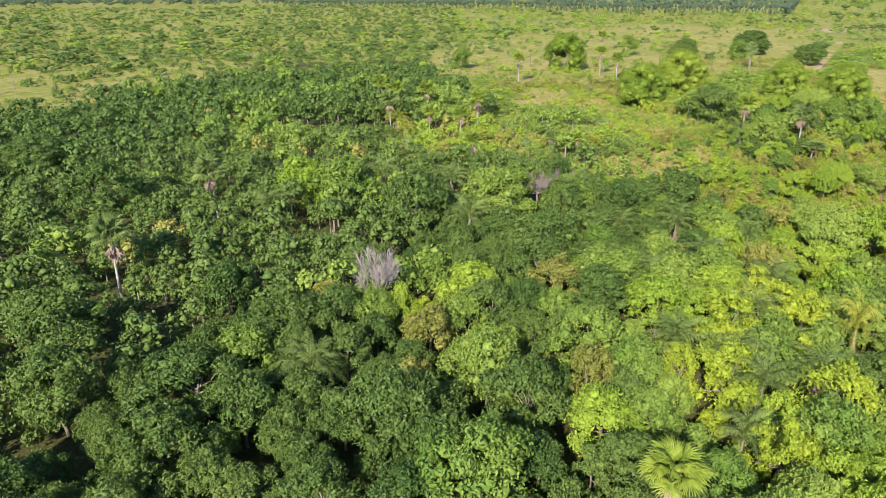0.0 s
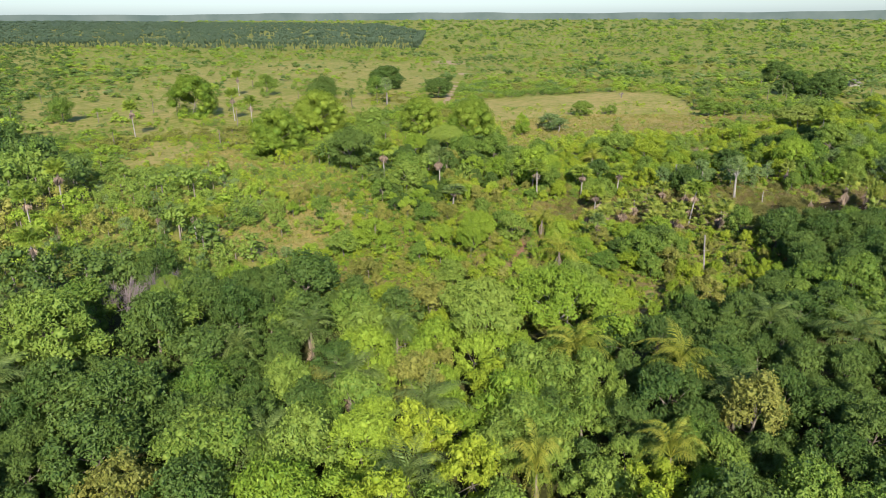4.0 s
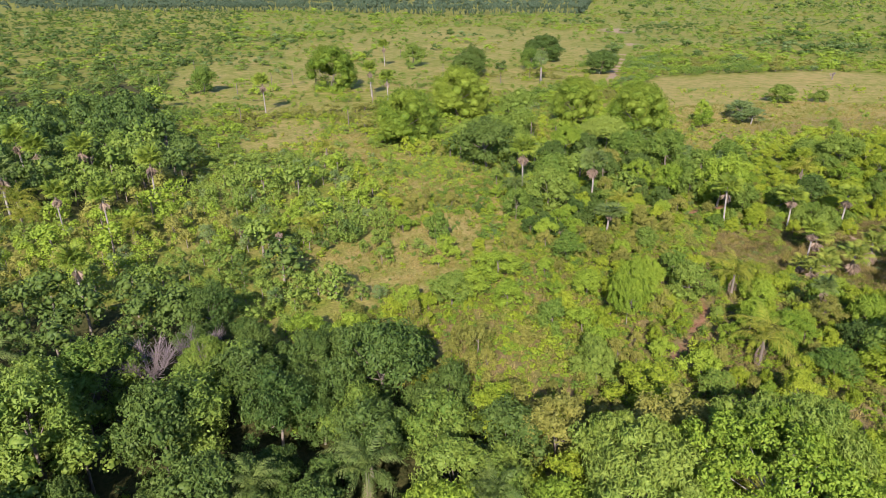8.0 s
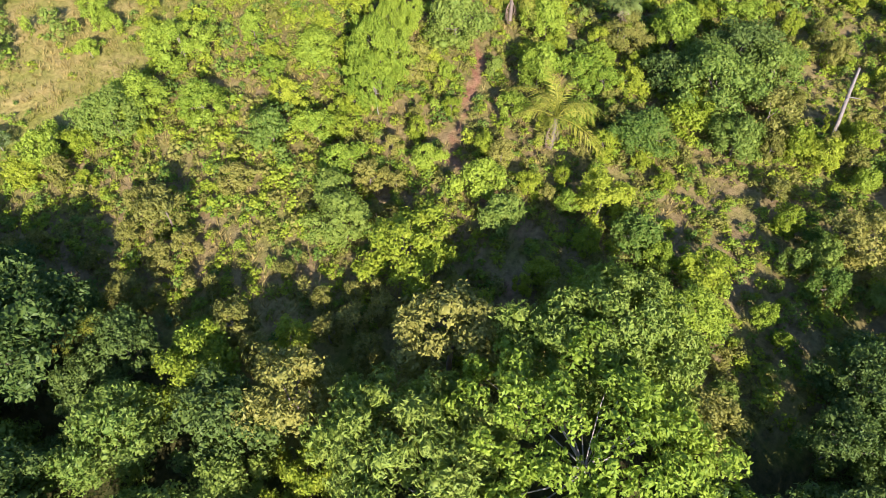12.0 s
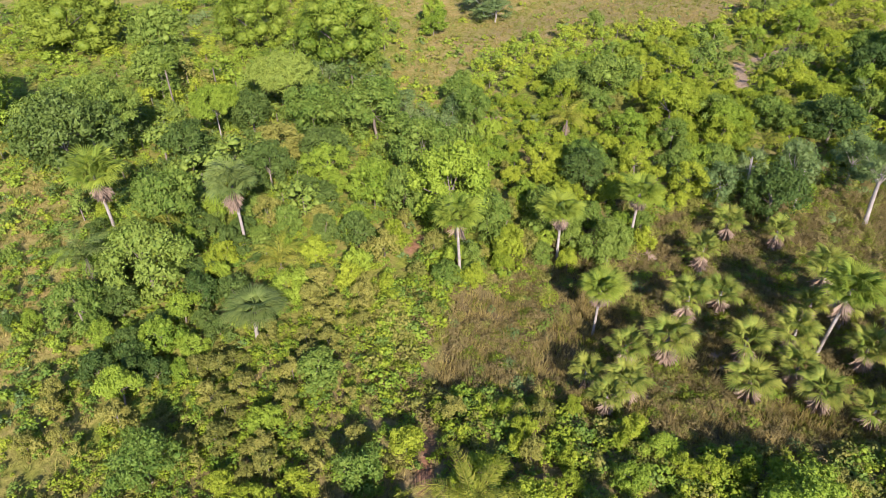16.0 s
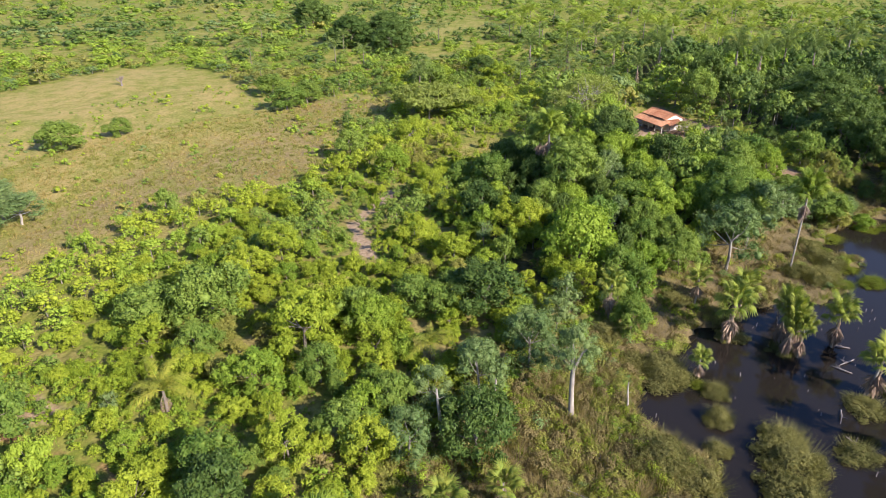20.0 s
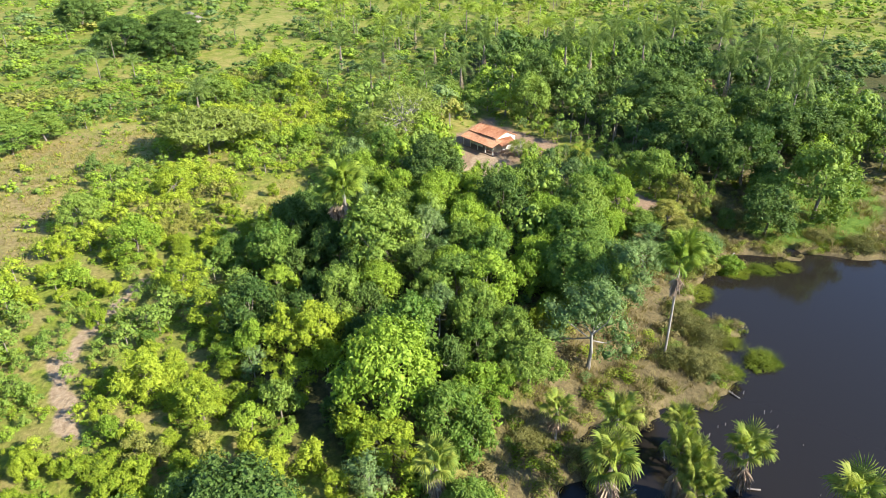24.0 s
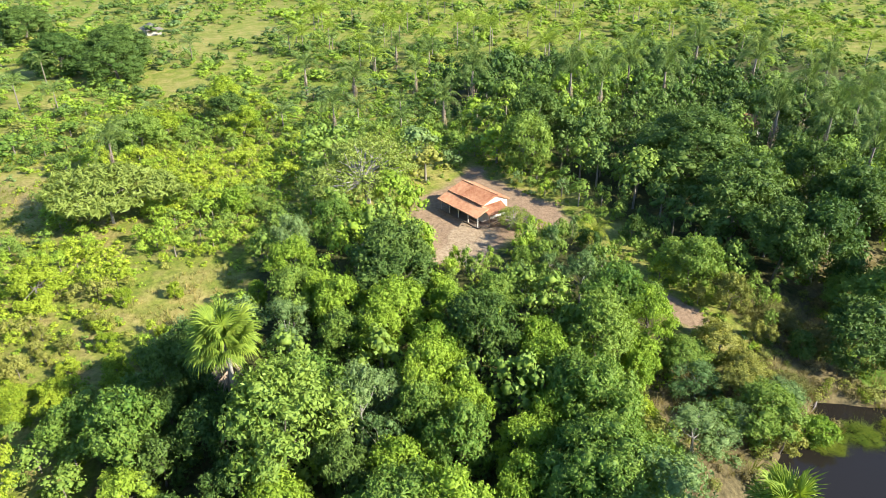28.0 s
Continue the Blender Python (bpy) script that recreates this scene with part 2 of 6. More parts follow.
YARD = [(342, 44), (349, 41), (355, 33), (362, 28), (360, 25), (354, 25.5), (346, 22), (337, 17.5), (329, 18.5), (328, 30), (319, 39), (323, 44)]
LANE = [(310, 20), (301, 15), (294, 13), (296, 18), (303, 21)]
MEADOW = [(290, 4), (283, 2), (279, -12), (290, -30), (305, -36), (303, -15)]
TRACK = [(118, 80), (128, 84), (131, 94), (134, 95), (145, 99), (150, 103), (160, 109), (165, 113), (171, 117), (177, 125), (184, 128), (200, 124), (208, 123), (216, 130), (221, 143), (226, 147)]
TRACK_THICKET = [(261, 106), (274, 110), (285, 107), (294, 103)]
TRACK_FAR = [(325, 275), (366, 305), (474, 384), (590, 500), (720, 620)]
WOODS_EDGE = [(-400, 330), (-100, 310), (0, 260), (40, 195), (58, 165), (71, 156), (84, 140), (93, 127), (100, 114), (103, 106), (101, 98), (98, 88), (104, 80), (122, 78), (150, 66), (170, 70), (185, 68), (205, 40), (205, -200), (-400, -200)]
THICKET = [(228, 150), (262, 160), (296, 130), (340, 118), (372, 108), (420, 110), (430, 70), (380, 58), (352, 64), (330, 70), (290, 85), (250, 70), (236, 82), (216, 100), (204, 110), (196, 116), (206, 122), (216, 130)]
TALL_WOODS = [(240, 76), (254, 68), (262, 58), (272, 47), (292, 20), (325, 20), (325, 45), (345, 45), (335, 70), (290, 88), (262, 88)]
WEST_WOODS = [(60, 440), (135, 430), (128, 360), (112, 301), (109, 248), (104, 217), (84, 209), (62, 216), (20, 240), (-40, 290), (10, 350), (50, 390)]
DRY = [(94, 132), (100, 108), (112, 90), (114, 62), (140, 48), (175, 54), (190, 80), (172, 90), (170, 112), (182, 124), (165, 130), (136, 134), (118, 130)]
# patches where dark-leaved trees partly stand in for shade between crowns
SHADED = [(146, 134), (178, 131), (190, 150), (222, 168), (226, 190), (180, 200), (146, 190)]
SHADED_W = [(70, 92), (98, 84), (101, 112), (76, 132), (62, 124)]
HOUSE_WOODS = [(292, 8), (330, 10), (360, 12), (420, 20), (470, -20), (470, -120), (300, -120), (300, -30)]

CLEARINGS = [
    [(148, 77), (149, 72), (129.5, 58), (121, 56.5), (127, 62), (132.5, 70.5)],
    [(119, 104), (121, 99), (115, 97), (111, 91), (106.5, 93), (107.5, 102.5), (113, 103.5)],
    [(135, 106.5), (140, 101), (131, 93), (129.5, 100)],
    [(136, 162), (143, 160), (140, 145), (132.5, 123.5), (127, 111), (121, 106), (121.5, 111.5), (132, 134.5), (127.5, 142)],
    [(160.5, 193), (169, 183.5), (162, 171.5), (147, 160), (147, 142), (141, 133), (131.5, 121), (129, 125), (140, 140), (143, 160.5)],
    [(166, 119), (171.5, 118), (186, 107.5), (176.5, 102.5), (170, 102.5), (163, 110.5), (158.5, 111.5), (160, 118.5)]]


def inside(p, poly):
    x, y, c = p[0], p[1], False
    for (x0, y0), (x1, y1) in zip(poly, poly[1:] + poly[:1]):
        if (y0 > y) != (y1 > y) and x < (x1 - x0) * (y - y0) / (y1 - y0) + x0:
            c = not c
    return c


def line_gap(X, Y, pts, closed=False):
    """Distance from points to a polyline (arrays)."""
    best = np.full(np.shape(X), 1e9)
    ends = pts[1:] + (pts[:1] if closed else [])
    for (x0, y0), (x1, y1) in zip(pts, ends):
        dx, dy = x1 - x0, y1 - y0
        t = np.clip(((X - x0) * dx + (Y - y0) * dy) / (dx * dx + dy * dy), 0, 1)
        best = np.minimum(best, np.hypot(X - x0 - t * dx, Y - y0 - t * dy))
    return best


def inside_all(X, Y, poly):
    c = np.zeros(np.shape(X), bool)
    for (x0, y0), (x1, y1) in zip(poly, poly[1:] + poly[:1]):
        if y0 == y1:
            continue
        c ^= ((y0 > Y) != (y1 > Y)) & (X < (x1 - x0) * (Y - y0) / (y1 - y0) + x0)
    return c


def signed(X, Y, poly):
    """Distance to a polygon's edge, negative inside."""
    d = line_gap(X, Y, poly, True)
    return np.where(inside_all(X, Y, poly), -d, d)


def smooth(v):
    v = np.clip(v, 0, 1)
    return v * v * (3 - 2 * v)


def heights(X, Y):
    z = 0.25 * np.sin(X * 0.11 + 1) * np.cos(Y * 0.09) + 0.6 * np.sin(X * 0.021) * np.sin(Y * 0.027 + 2)
    wob = 1.6 * np.sin(X * 0.55 + 1.3 * np.sin(Y * 0.31)) + 1.4 * np.sin(Y * 0.61 + 1.1 * np.sin(X * 0.37))
    w = smooth((10 - signed(X, Y, SWAMP)) / 20)
    z = z * (1 - w) + w * (-2.9 + 0.25 * np.sin(X * 0.5) * np.sin(Y * 0.45))
    k = smooth((2.0 - (signed(X, Y, LAKE) + wob)) / 4)
    z = z * (1 - k) + k * (-4.6)
    yard = smooth((6 - signed(X, Y, YARD)) / 8)
    return z * (1 - yard) + yard * (-0.4)


def ground_at(x, y):
    return float(heights(np.array([float(x)]), np.array([float(y)]))[0])


# ---- mesh helpers ----
def mesh_of(name, verts, faces, mats, index=None, flat=True):
    """A mesh from arrays: faces is a list of (n, k) integer arrays."""
    me = bpy.data.meshes.new(name)
    verts = np.asarray(verts, np.float32)
    faces = [np.asarray(f, np.int32) for f in faces if len(f)]
    me.vertices.add(len(verts))
    me.vertices.foreach_set("co", verts.ravel())
    loops = np.concatenate([f.ravel() for f in faces])
    tot = np.concatenate([np.full(len(f), f.shape[1], np.int32) for f in faces])
    start = np.concatenate(([0], np.cumsum(tot)[:-1])).astype(np.int32)
    me.loops.add(len(loops))
    me.loops.foreach_set("vertex_index", loops)
    me.polygons.add(len(tot))
    me.polygons.foreach_set("loop_start", start)
    me.polygons.foreach_set("loop_total", tot)
    if index is not None:
        me.polygons.foreach_set("material_index", np.asarray(index, np.int32))
    if not flat:
        me.polygons.foreach_set("use_smooth", np.ones(len(tot), bool))
    for m in mats if isinstance(mats, (list, tuple)) else [mats]:
        me.materials.append(m)
    me.update(calc_edges=True)
    return me


def part(name, bm, mat, parent, label=""):
    me = bpy.data.meshes.new(name)
    bm.to_mesh(me)
    bm.free()
    me.materials.append(mat)
    ob = new(name, me)
    ob.parent = parent
    return tagged(ob, label)


def put(name, me, parent, m=None, label=""):
    ob = new(name, me)
    ob.parent = parent
    if m is not None:
        ob.matrix_basis = m
    return tagged(ob, label)


def unit(v):
    return v / np.maximum(np.linalg.norm(v, axis=-1, keepdims=True), 1e-6)


def sprigs(rng, pos, nor, size, long=1.35, fold=0.16, points=3):
    """Small sprays of pointed leaves at places, facing out: verts and quads."""
    n, vs = len(pos), []
    nor = unit(nor)
    for i in range(points):
        k = unit(nor + rng.normal(size=(n, 3)) * 0.45)
        side = unit(np.cross(k, rng.normal(size=(n, 3))))
        along = np.cross(k, side)
        s = (size * rng.uniform(0.6, 1.25, n))[:, None]
        c = pos + (side * rng.uniform(-0.6, 0.6, (n, 1)) + along * rng.uniform(-0.6, 0.6, (n, 1)) + nor * rng.uniform(-0.45, 0.25, (n, 1))) * size
        tip = along * s * 0.5 * long
        vs.append(np.stack([c - tip, c + side * s * 0.30 + tip * 0.1, c + tip - k * s * fold * 2, c - side * s * 0.30 + tip * 0.1], 1))
    v = np.stack(vs, 1).reshape(-1, 3)
    return v, np.arange(n * points * 4).reshape(n * points, 4)


def plates(rng, pos, nor, size):
    """Plain bent leaf masses for far plants: verts and quads."""
    n = len(pos)
    nor = unit(nor)
    side = unit(np.cross(nor, rng.normal(size=(n, 3))))
    along = np.cross(nor, side)
    s = (size * rng.uniform(0.65, 1.3, n))[:, None]
    v = np.stack([pos - along * s * 0.5, pos + side * s * 0.42 - nor * s * 0.2, pos + along * s * 0.65, pos - side * s * 0.42 - nor * s * 0.2], 1)
    return v.reshape(-1, 3), np.arange(n * 4).reshape(n, 4)


OCTA_V = np.array([(1, 0, 0), (-1, 0, 0), (0, 1, 0), (0, -1, 0), (0, 0, 1), (0, 0, -1)], float)
OCTA_F = np.array([(0, 2, 4), (2, 1, 4), (1, 3, 4), (3, 0, 4), (2, 0, 5), (1, 2, 5), (3, 1, 5), (0, 3, 5)])


def tube(points, radii, sides):
    """A tapered tube along points: verts and quads."""
    points, rings = np.asarray(points, float), []
    for i, p in enumerate(points):
        d = unit(points[min(i + 1, len(points) - 1)] - points[max(i - 1, 0)])
        u = unit(np.cross(d, (0.31, 0.95, 0.05)))
        w = np.cross(d, u)
        a = np.arange(sides) * 2 * math.pi / sides
        rings.append(p + radii[i] * (np.cos(a)[:, None] * u + np.sin(a)[:, None] * w))
    f = [(i * sides + j, i * sides + (j + 1) % sides, (i + 1) * sides + (j + 1) % sides, (i + 1) * sides + j) for i in range(len(points) - 1) for j in range(sides)]
    return np.concatenate(rings), np.array(f)


def gather(pieces):
    """Joins (verts, faces) pairs of one face size."""
    vs, fs, k = [], [], 0
    for v, f in pieces:
        vs.append(v)
        fs.append(f + k)
        k += len(v)
    return np.concatenate(vs), np.concatenate(fs)


def round_core():
    """A rounded octahedron: verts and triangles."""
    v, f = [tuple(p) for p in OCTA_V], []
    seen = {}

    def mid(a0, b0):
        key = (min(a0, b0), max(a0, b0))
        if key not in seen:
            m = np.array(v[a0]) + np.array(v[b0])
            seen[key] = len(v)
            v.append(tuple(m / np.linalg.norm(m)))
        return seen[key]
    for a0, b0, c0 in OCTA_F:
        x, y, z = mid(a0, b0), mid(b0, c0), mid(c0, a0)
        f += [(a0, x, z), (x, b0, y), (z, y, c0), (x, y, z)]
    return np.array(v), np.array(f)


CORE_V, CORE_F = round_core()


def crown_shape(rng, clumps, leaves, size, flat=1.0, low=-0.15, core=0.6, spread=0.98, clump=(0.24, 0.40), long=1.35, squash=0.85, leaf=sprigs, bias=0.3, shag=0.34, fine=True, even=0.0):
    """Crown of unit radius around the origin: overlapping clumps on a lumpy dome, sprigs of leaves over their outer sides. Returns clump centres and sizes, leaves and cores."""
    u = np.where(rng.random(clumps) < 0.55, np.sqrt(rng.random(clumps)), rng.uniform(low, 0.4, clumps))
    th = np.arange(clumps) * 2.39996 + rng.uniform(-0.5, 0.5, clumps)
    h = np.sqrt(np.maximum(0, 1 - np.clip(u, 0, 1) ** 2)) * np.where(u < 0, 1 + 0.35 * u, 1)
    lump = 1 + (1 - even) * (0.18 * np.sin(2 * th + rng.uniform(0, 6)) + 0.16 * np.sin(3 * th + rng.uniform(0, 6)))
    rc = rng.uniform(*clump, clumps)
    r = spread * lump * (1 - rc) * rng.uniform(0.72 + 0.22 * even, 1.18 - 0.13 * even, clumps)
    c = np.stack([np.cos(th) * h * r, np.sin(th) * h * r, u * flat * (1 - 0.6 * rc) * rng.uniform(0.75 + 0.18 * even, 1.2 - 0.12 * even, clumps)], 1)
    wide = np.array([1, 1, squash])
    which = rng.integers(clumps, size=int(clumps * leaves * 2.6))
    d = unit(rng.normal(size=(len(which), 3)) + (0, 0, 0.3))
    pos = c[which] + d * rc[which, None] * rng.uniform(1 - shag, 1 + shag, (len(which), 1)) * wide
    gap = np.linalg.norm((pos[:, None, :] - c[None]) / wide, axis=2) / rc[None]
    gap[np.arange(len(which)), which] = 9
    keep = (gap.min(1) > 0.72) & (d[:, 2] > -0.75)
    pos, d, which = pos[keep][: clumps * leaves], d[keep][: clumps * leaves], which[keep][: clumps * leaves]
    out = unit(c[which] + (0, 0, 0.2))
    pieces = leaf(rng, pos, d + bias * out + (0, 0, 0.25) + rng.normal(size=pos.shape) * 0.42, size, *((long,) if leaf is sprigs else ()))
    cv, cf = (CORE_V, CORE_F) if fine else (OCTA_V, OCTA_F)
    return c, rc, pieces, gather([(c[i] + cv * rng.uniform(0.6, 1.12, (len(cv), 1)) * rc[i] * core * wide, cf) for i in range(clumps)]) if core else None


def crown_mesh(name, shape, mat, lift):
    c, rc, (v, f), core = shape
    if core is None:
        return mesh_of(name, v + (0, 0, lift), [f], mat)
    return mesh_of(name, np.concatenate([v, core[0]]) + (0, 0, lift), [f, core[1] + len(v)], mat)


def trunk_mesh(name, rng, centres, crown_z, mat, thick=0.045, limbs=6, lean=0.1):
    """Trunk from the ground (z = 0) to the crown at crown_z (unit radius), with limbs to the clumps."""
    top = np.array([rng.uniform(-lean, lean), rng.uniform(-lean, lean), crown_z * 0.9])
    mid = top * 0.5 + np.array([rng.uniform(-lean, lean) * 0.5, rng.uniform(-lean, lean) * 0.5, 0])
    out = [tube([(0, 0, -0.15), mid * 0.35, mid, top], [thick * 1.5, thick * 1.1, thick, thick * 0.75], 6)]
    for i in rng.choice(len(centres), min(limbs, len(centres)), replace=False):
        end = centres[i] + (0, 0, crown_z)
        k = mid + (top - mid) * rng.uniform(0.5, 1)
        bend = (k + end) / 2 + rng.normal(size=3) * 0.05
        out.append(tube([k, bend, end], [thick * 0.45, thick * 0.3, thick * 0.1], 4))
    v, f = gather(out)
    return mesh_of(name, v, [f], mat, flat=False)


def tree_proto(kind, seed, mat, bark, crown_z=0.9, thick=0.04, limbs=6, **shape):
    """Unit meshes (crown radius 1) of a tree: trunk and crown."""
    rng = np.random.default_rng(seed)
    s = crown_shape(rng, **shape)
    return dict(trunk=trunk_mesh("trunk", rng, s[0], crown_z, bark, thick, limbs), crown=crown_mesh("crown", s, mat, crown_z), z=crown_z, top=float(s[2][0][:, 2].max()))


def plant_tree(kind, protos, x, y, r, height, label, rng, group="", category="tree", lift=0.0):
    """A tree: Empty at its base, trunk and crown under it."""
    if isinstance(protos, dict):
        protos = protos["small" if r < 2.7 else "large"]
    p = protos[rng.integers(len(protos))]
    root = new(kind)
    z = height / (p["z"] + p["top"])
    root.matrix_basis = Matrix.LocRotScale((x, y, ground_at(x, y) + lift), Euler((0, 0, rng.uniform(0, 6.28))), (r, r * rng.uniform(0.9, 1.1), z))
    put("trunk", p["trunk"], root)
    put("crown", p["crown"], root)
    return tagged(root, label, category, group)


# ---- ground and water ----
def axis(a0, a1, step, far):
    core = np.arange(a0, a1 + step, step)
    grow = [step]
    while sum(grow) < far:
        grow.append(grow[-1] * 1.22)
    g = np.cumsum(grow)
    return np.concatenate([a0 - g[::-1], core, core[-1] + g])


GX, GY = np.meshgrid(axis(-40, 400, 1.6, 5000), axis(-40, 270, 1.6, 5000), indexing="ij")
nx, ny = GX.shape
GZ = heights(GX, GY)
idx = np.arange(nx * ny).reshape(nx, ny)
quads = np.stack([idx[:-1, :-1], idx[1:, :-1], idx[1:, 1:], idx[:-1, 1:]], -1).reshape(-1, 4)
ground_mesh = mesh_of("ground", np.stack([GX, GY, GZ], -1).reshape(-1, 3), [quads], M_GROUND, flat=False)


def soil(name, weight):
    ground_mesh.attributes.new(name, "FLOAT", "POINT").data.foreach_set("value", np.clip(weight, 0, 1).astype(np.float32).ravel())


def area(poly, edge=4.0):
    return smooth(0.5 - signed(GX, GY, poly) / (2 * edge))


open_land = np.maximum.reduce([area(p, 6) * k for p, k in ((FIELD, 1), (SAVANNA, 1), (FAR_GRASS, 0.5), (FAR_GRASS_W, 0.3), (GLADE, 1), (GLADE_E, 1), (PASTURE, 0.4))] + [area(p, 2.5) for p in CLEARINGS])
soil("open", open_land * (1 - 0.5 * area(DRY, 6)))
soil("woods", np.maximum.reduce([area(p, 6) for p in (WOODS_EDGE, WEST_WOODS, TALL_WOODS, HOUSE_WOODS)]) * (1 - open_land) * (1 - 0.8 * area(DRY, 6)))
bank = smooth((9 - np.abs(signed(GX, GY, SWAMP) - 3)) / 6)
soil("dry", 0.62 * np.maximum.reduce([area(DRY, 6), 0.45 * area(THICKET, 4) * (1 - open_land), 0.7 * bank, 0.8 * area([(240, 160), (262, 160), (284, 146), (295, 130), (307, 118), (352, 120), (375, 108), (386, 135), (340, 146), (300, 168), (262, 176)], 9)]))
soil("wet", area(SWAMP, 5))
soil("lush", area(MEADOW, 3))
soil("red", smooth(1.25 - line_gap(GX, GY, TRACK) / 1.1) * (0.62 + 0.38 * np.sin(GX * 0.23 + 0.9) * np.cos(GY * 0.31)))
soil("yard", np.maximum(area(YARD, 3), 1.1 * area(LANE, 2)))
soil("sand", np.maximum.reduce([smooth(1.35 - line_gap(GX, GY, TRACK_THICKET) / 1.15), smooth(1.3 - line_gap(GX, GY, TRACK_FAR) / 2.5), 1.3 * area([(318, 40), (323, 45), (336, 37), (331, 32)], 2), 0.7 * area([(222, 134), (221, 140), (225, 145), (228, 143), (226, 138)], 2)]))
tagged(new("ground", ground_mesh), "rolling ground of dry grass, red earth and leaf litter", "ground", kind="structure")
wx, wy = np.meshgrid(np.linspace(195, 300, 22), np.linspace(-60, 90, 31), indexing="ij")
wi = np.arange(wx.size).reshape(wx.shape)
wq = np.stack([wi[:-1, :-1], wi[1:, :-1], wi[1:, 1:], wi[:-1, 1:]], -1).reshape(-1, 4)
tagged(new("water", mesh_of("water", np.stack([wx, wy, np.full_like(wx, LAKE_Z)], -1).reshape(-1, 3), [wq], M_WATER)), "still dark brown pond water with reflections", "water", kind="structure")

# ---- where the plants stand: x, y, crown radius ----
BRIGHT = []
BRIGHT += [(128.8, 94.9, 1.9), (123.8, 101.7, 2.6), (145.1, 91.8, 2.8), (147.7, 88, 2.6), (102, 97.3, 2.4), (123.3, 73.6, 3), (153.1, 95.1, 2.6), (278.6, 59.9, 3.1), (254.6, 73.1, 5.5), (254.2, 63.8, 3.2), (19.9, 43.9, 5.4), (85.3, 76.8, 3.3), (69.9, 69.4, 4.2), (283.5, 83.4, 3.4), (260.4, 83.5, 3.4), (128.7, 88.9, 2.6), (215.5, 110.7, 3.5), (86.4, 85.7, 4.1), (258.8, 101.3, 3), (238.1, 103.8, 3.6), (220.4, 103.5, 3), (151.6, 121.2, 1.8), (36.2, 48.4, 4.4), (239.8, 111.1, 3.8), (45.1, 55.1, 3.8), (275.3, 16.5, 3), (226.3, 116.4, 3.9), (245.5, 80.2, 1.5), (190.2, 126.9, 5.3), (272.1, 56.9, 4)]
BRIGHT += [(220.1, 130.8, 2.7), (302.7, 54.9, 4.1), (277.2, 70.2, 3.4), (65.1, 92.9, 4.1), (277.2, 91.9, 3.5), (188.3, 138.4, 3.6), (1.8, 74.9, 4.4), (8, 84, 4.4), (124.9, 67.1, 3.4), (282.3, 106.7, 4.2), (234, 131.3, 3.4), (58.8, 68.2, 4.6), (259.8, 120, 4.7), (36.7, 84.8, 4.8), (320.2, 66.5, 4), (290.2, 106.1, 4.1), (57.6, 118, 6), (253.8, 123.8, 4.4), (301.7, 104.2, 4.5), (235, 112.3, 5.6), (197.2, 172.9, 3.8), (316.9, 71.5, 4.4), (39.1, 118.8, 10), (21.5, 143.8, 6.1), (348.8, 74.6, 3), (261.1, 179.1, 3.8)]
MID = []
MID += [(89.7, 89.9, 3.8), (139.8, 81.4, 1.7), (113, 54.7, 3.9), (117.5, 65.4, 3.2), (126.4, 106.9, 2.3), (147, 70.7, 3.2), (93.3, 97.1, 3.7), (122.9, 110, 2.8), (85.9, 98.6, 4.2), (147.9, 75.9, 2.8), (139.4, 104.2, 2.6), (151.6, 69, 2.9), (146.2, 103.2, 4), (155.4, 77.5, 3.5), (248.1, 66.2, 2.5), (122.1, 118.9, 3), (250.1, 68.6, 3.1), (135.2, 114.5, 3.1), (156.8, 71.1, 3.6), (156.1, 86.7, 3.1), (251.9, 77.6, 2.6), (272.3, 40.5, 4.2), (93.4, 108.1, 5.8), (158.8, 82.2, 3.1), (157.2, 96.7, 2.7), (126.3, 85.3, 2.7), (130.5, 73.9, 2.5), (284.1, 69.2, 6), (5.9, 49.5, 3.9), (151.9, 110.1, 2.5)]
MID += [(73.6, 87.9, 3.4), (127.4, 127.7, 4), (279.8, 39.9, 4.5), (120.2, 99.6, 2.5), (81.3, 58.2, 3.4), (256.9, 56.6, 3.4), (167.8, 78.7, 4), (213.3, 118.1, 3.5), (59.5, 78.3, 4.7), (217.8, 105, 3.5), (262.9, 69.5, 4.4), (140.2, 57.5, 3.6), (142.5, 126.1, 3.3), (57.9, 82, 4.8), (77.4, 93.9, 3.6), (262.5, 56.8, 3), (222.2, 100.7, 3.1), (15.5, 55.9, 4.9), (28.6, 61.4, 4.9), (268.7, 82.7, 4.3), (240.3, 106.1, 3.7), (142.6, 78.6, 3.4), (242.2, 95.6, 3.1), (69.7, 100, 5), (195.6, 106.3, 3.2), (240.3, 69.1, 2.6), (-7.8, 61.2, 4.5), (158.7, 121.4, 2.9), (190.1, 120.7, 3.2), (245.5, 93.3, 3.2)]
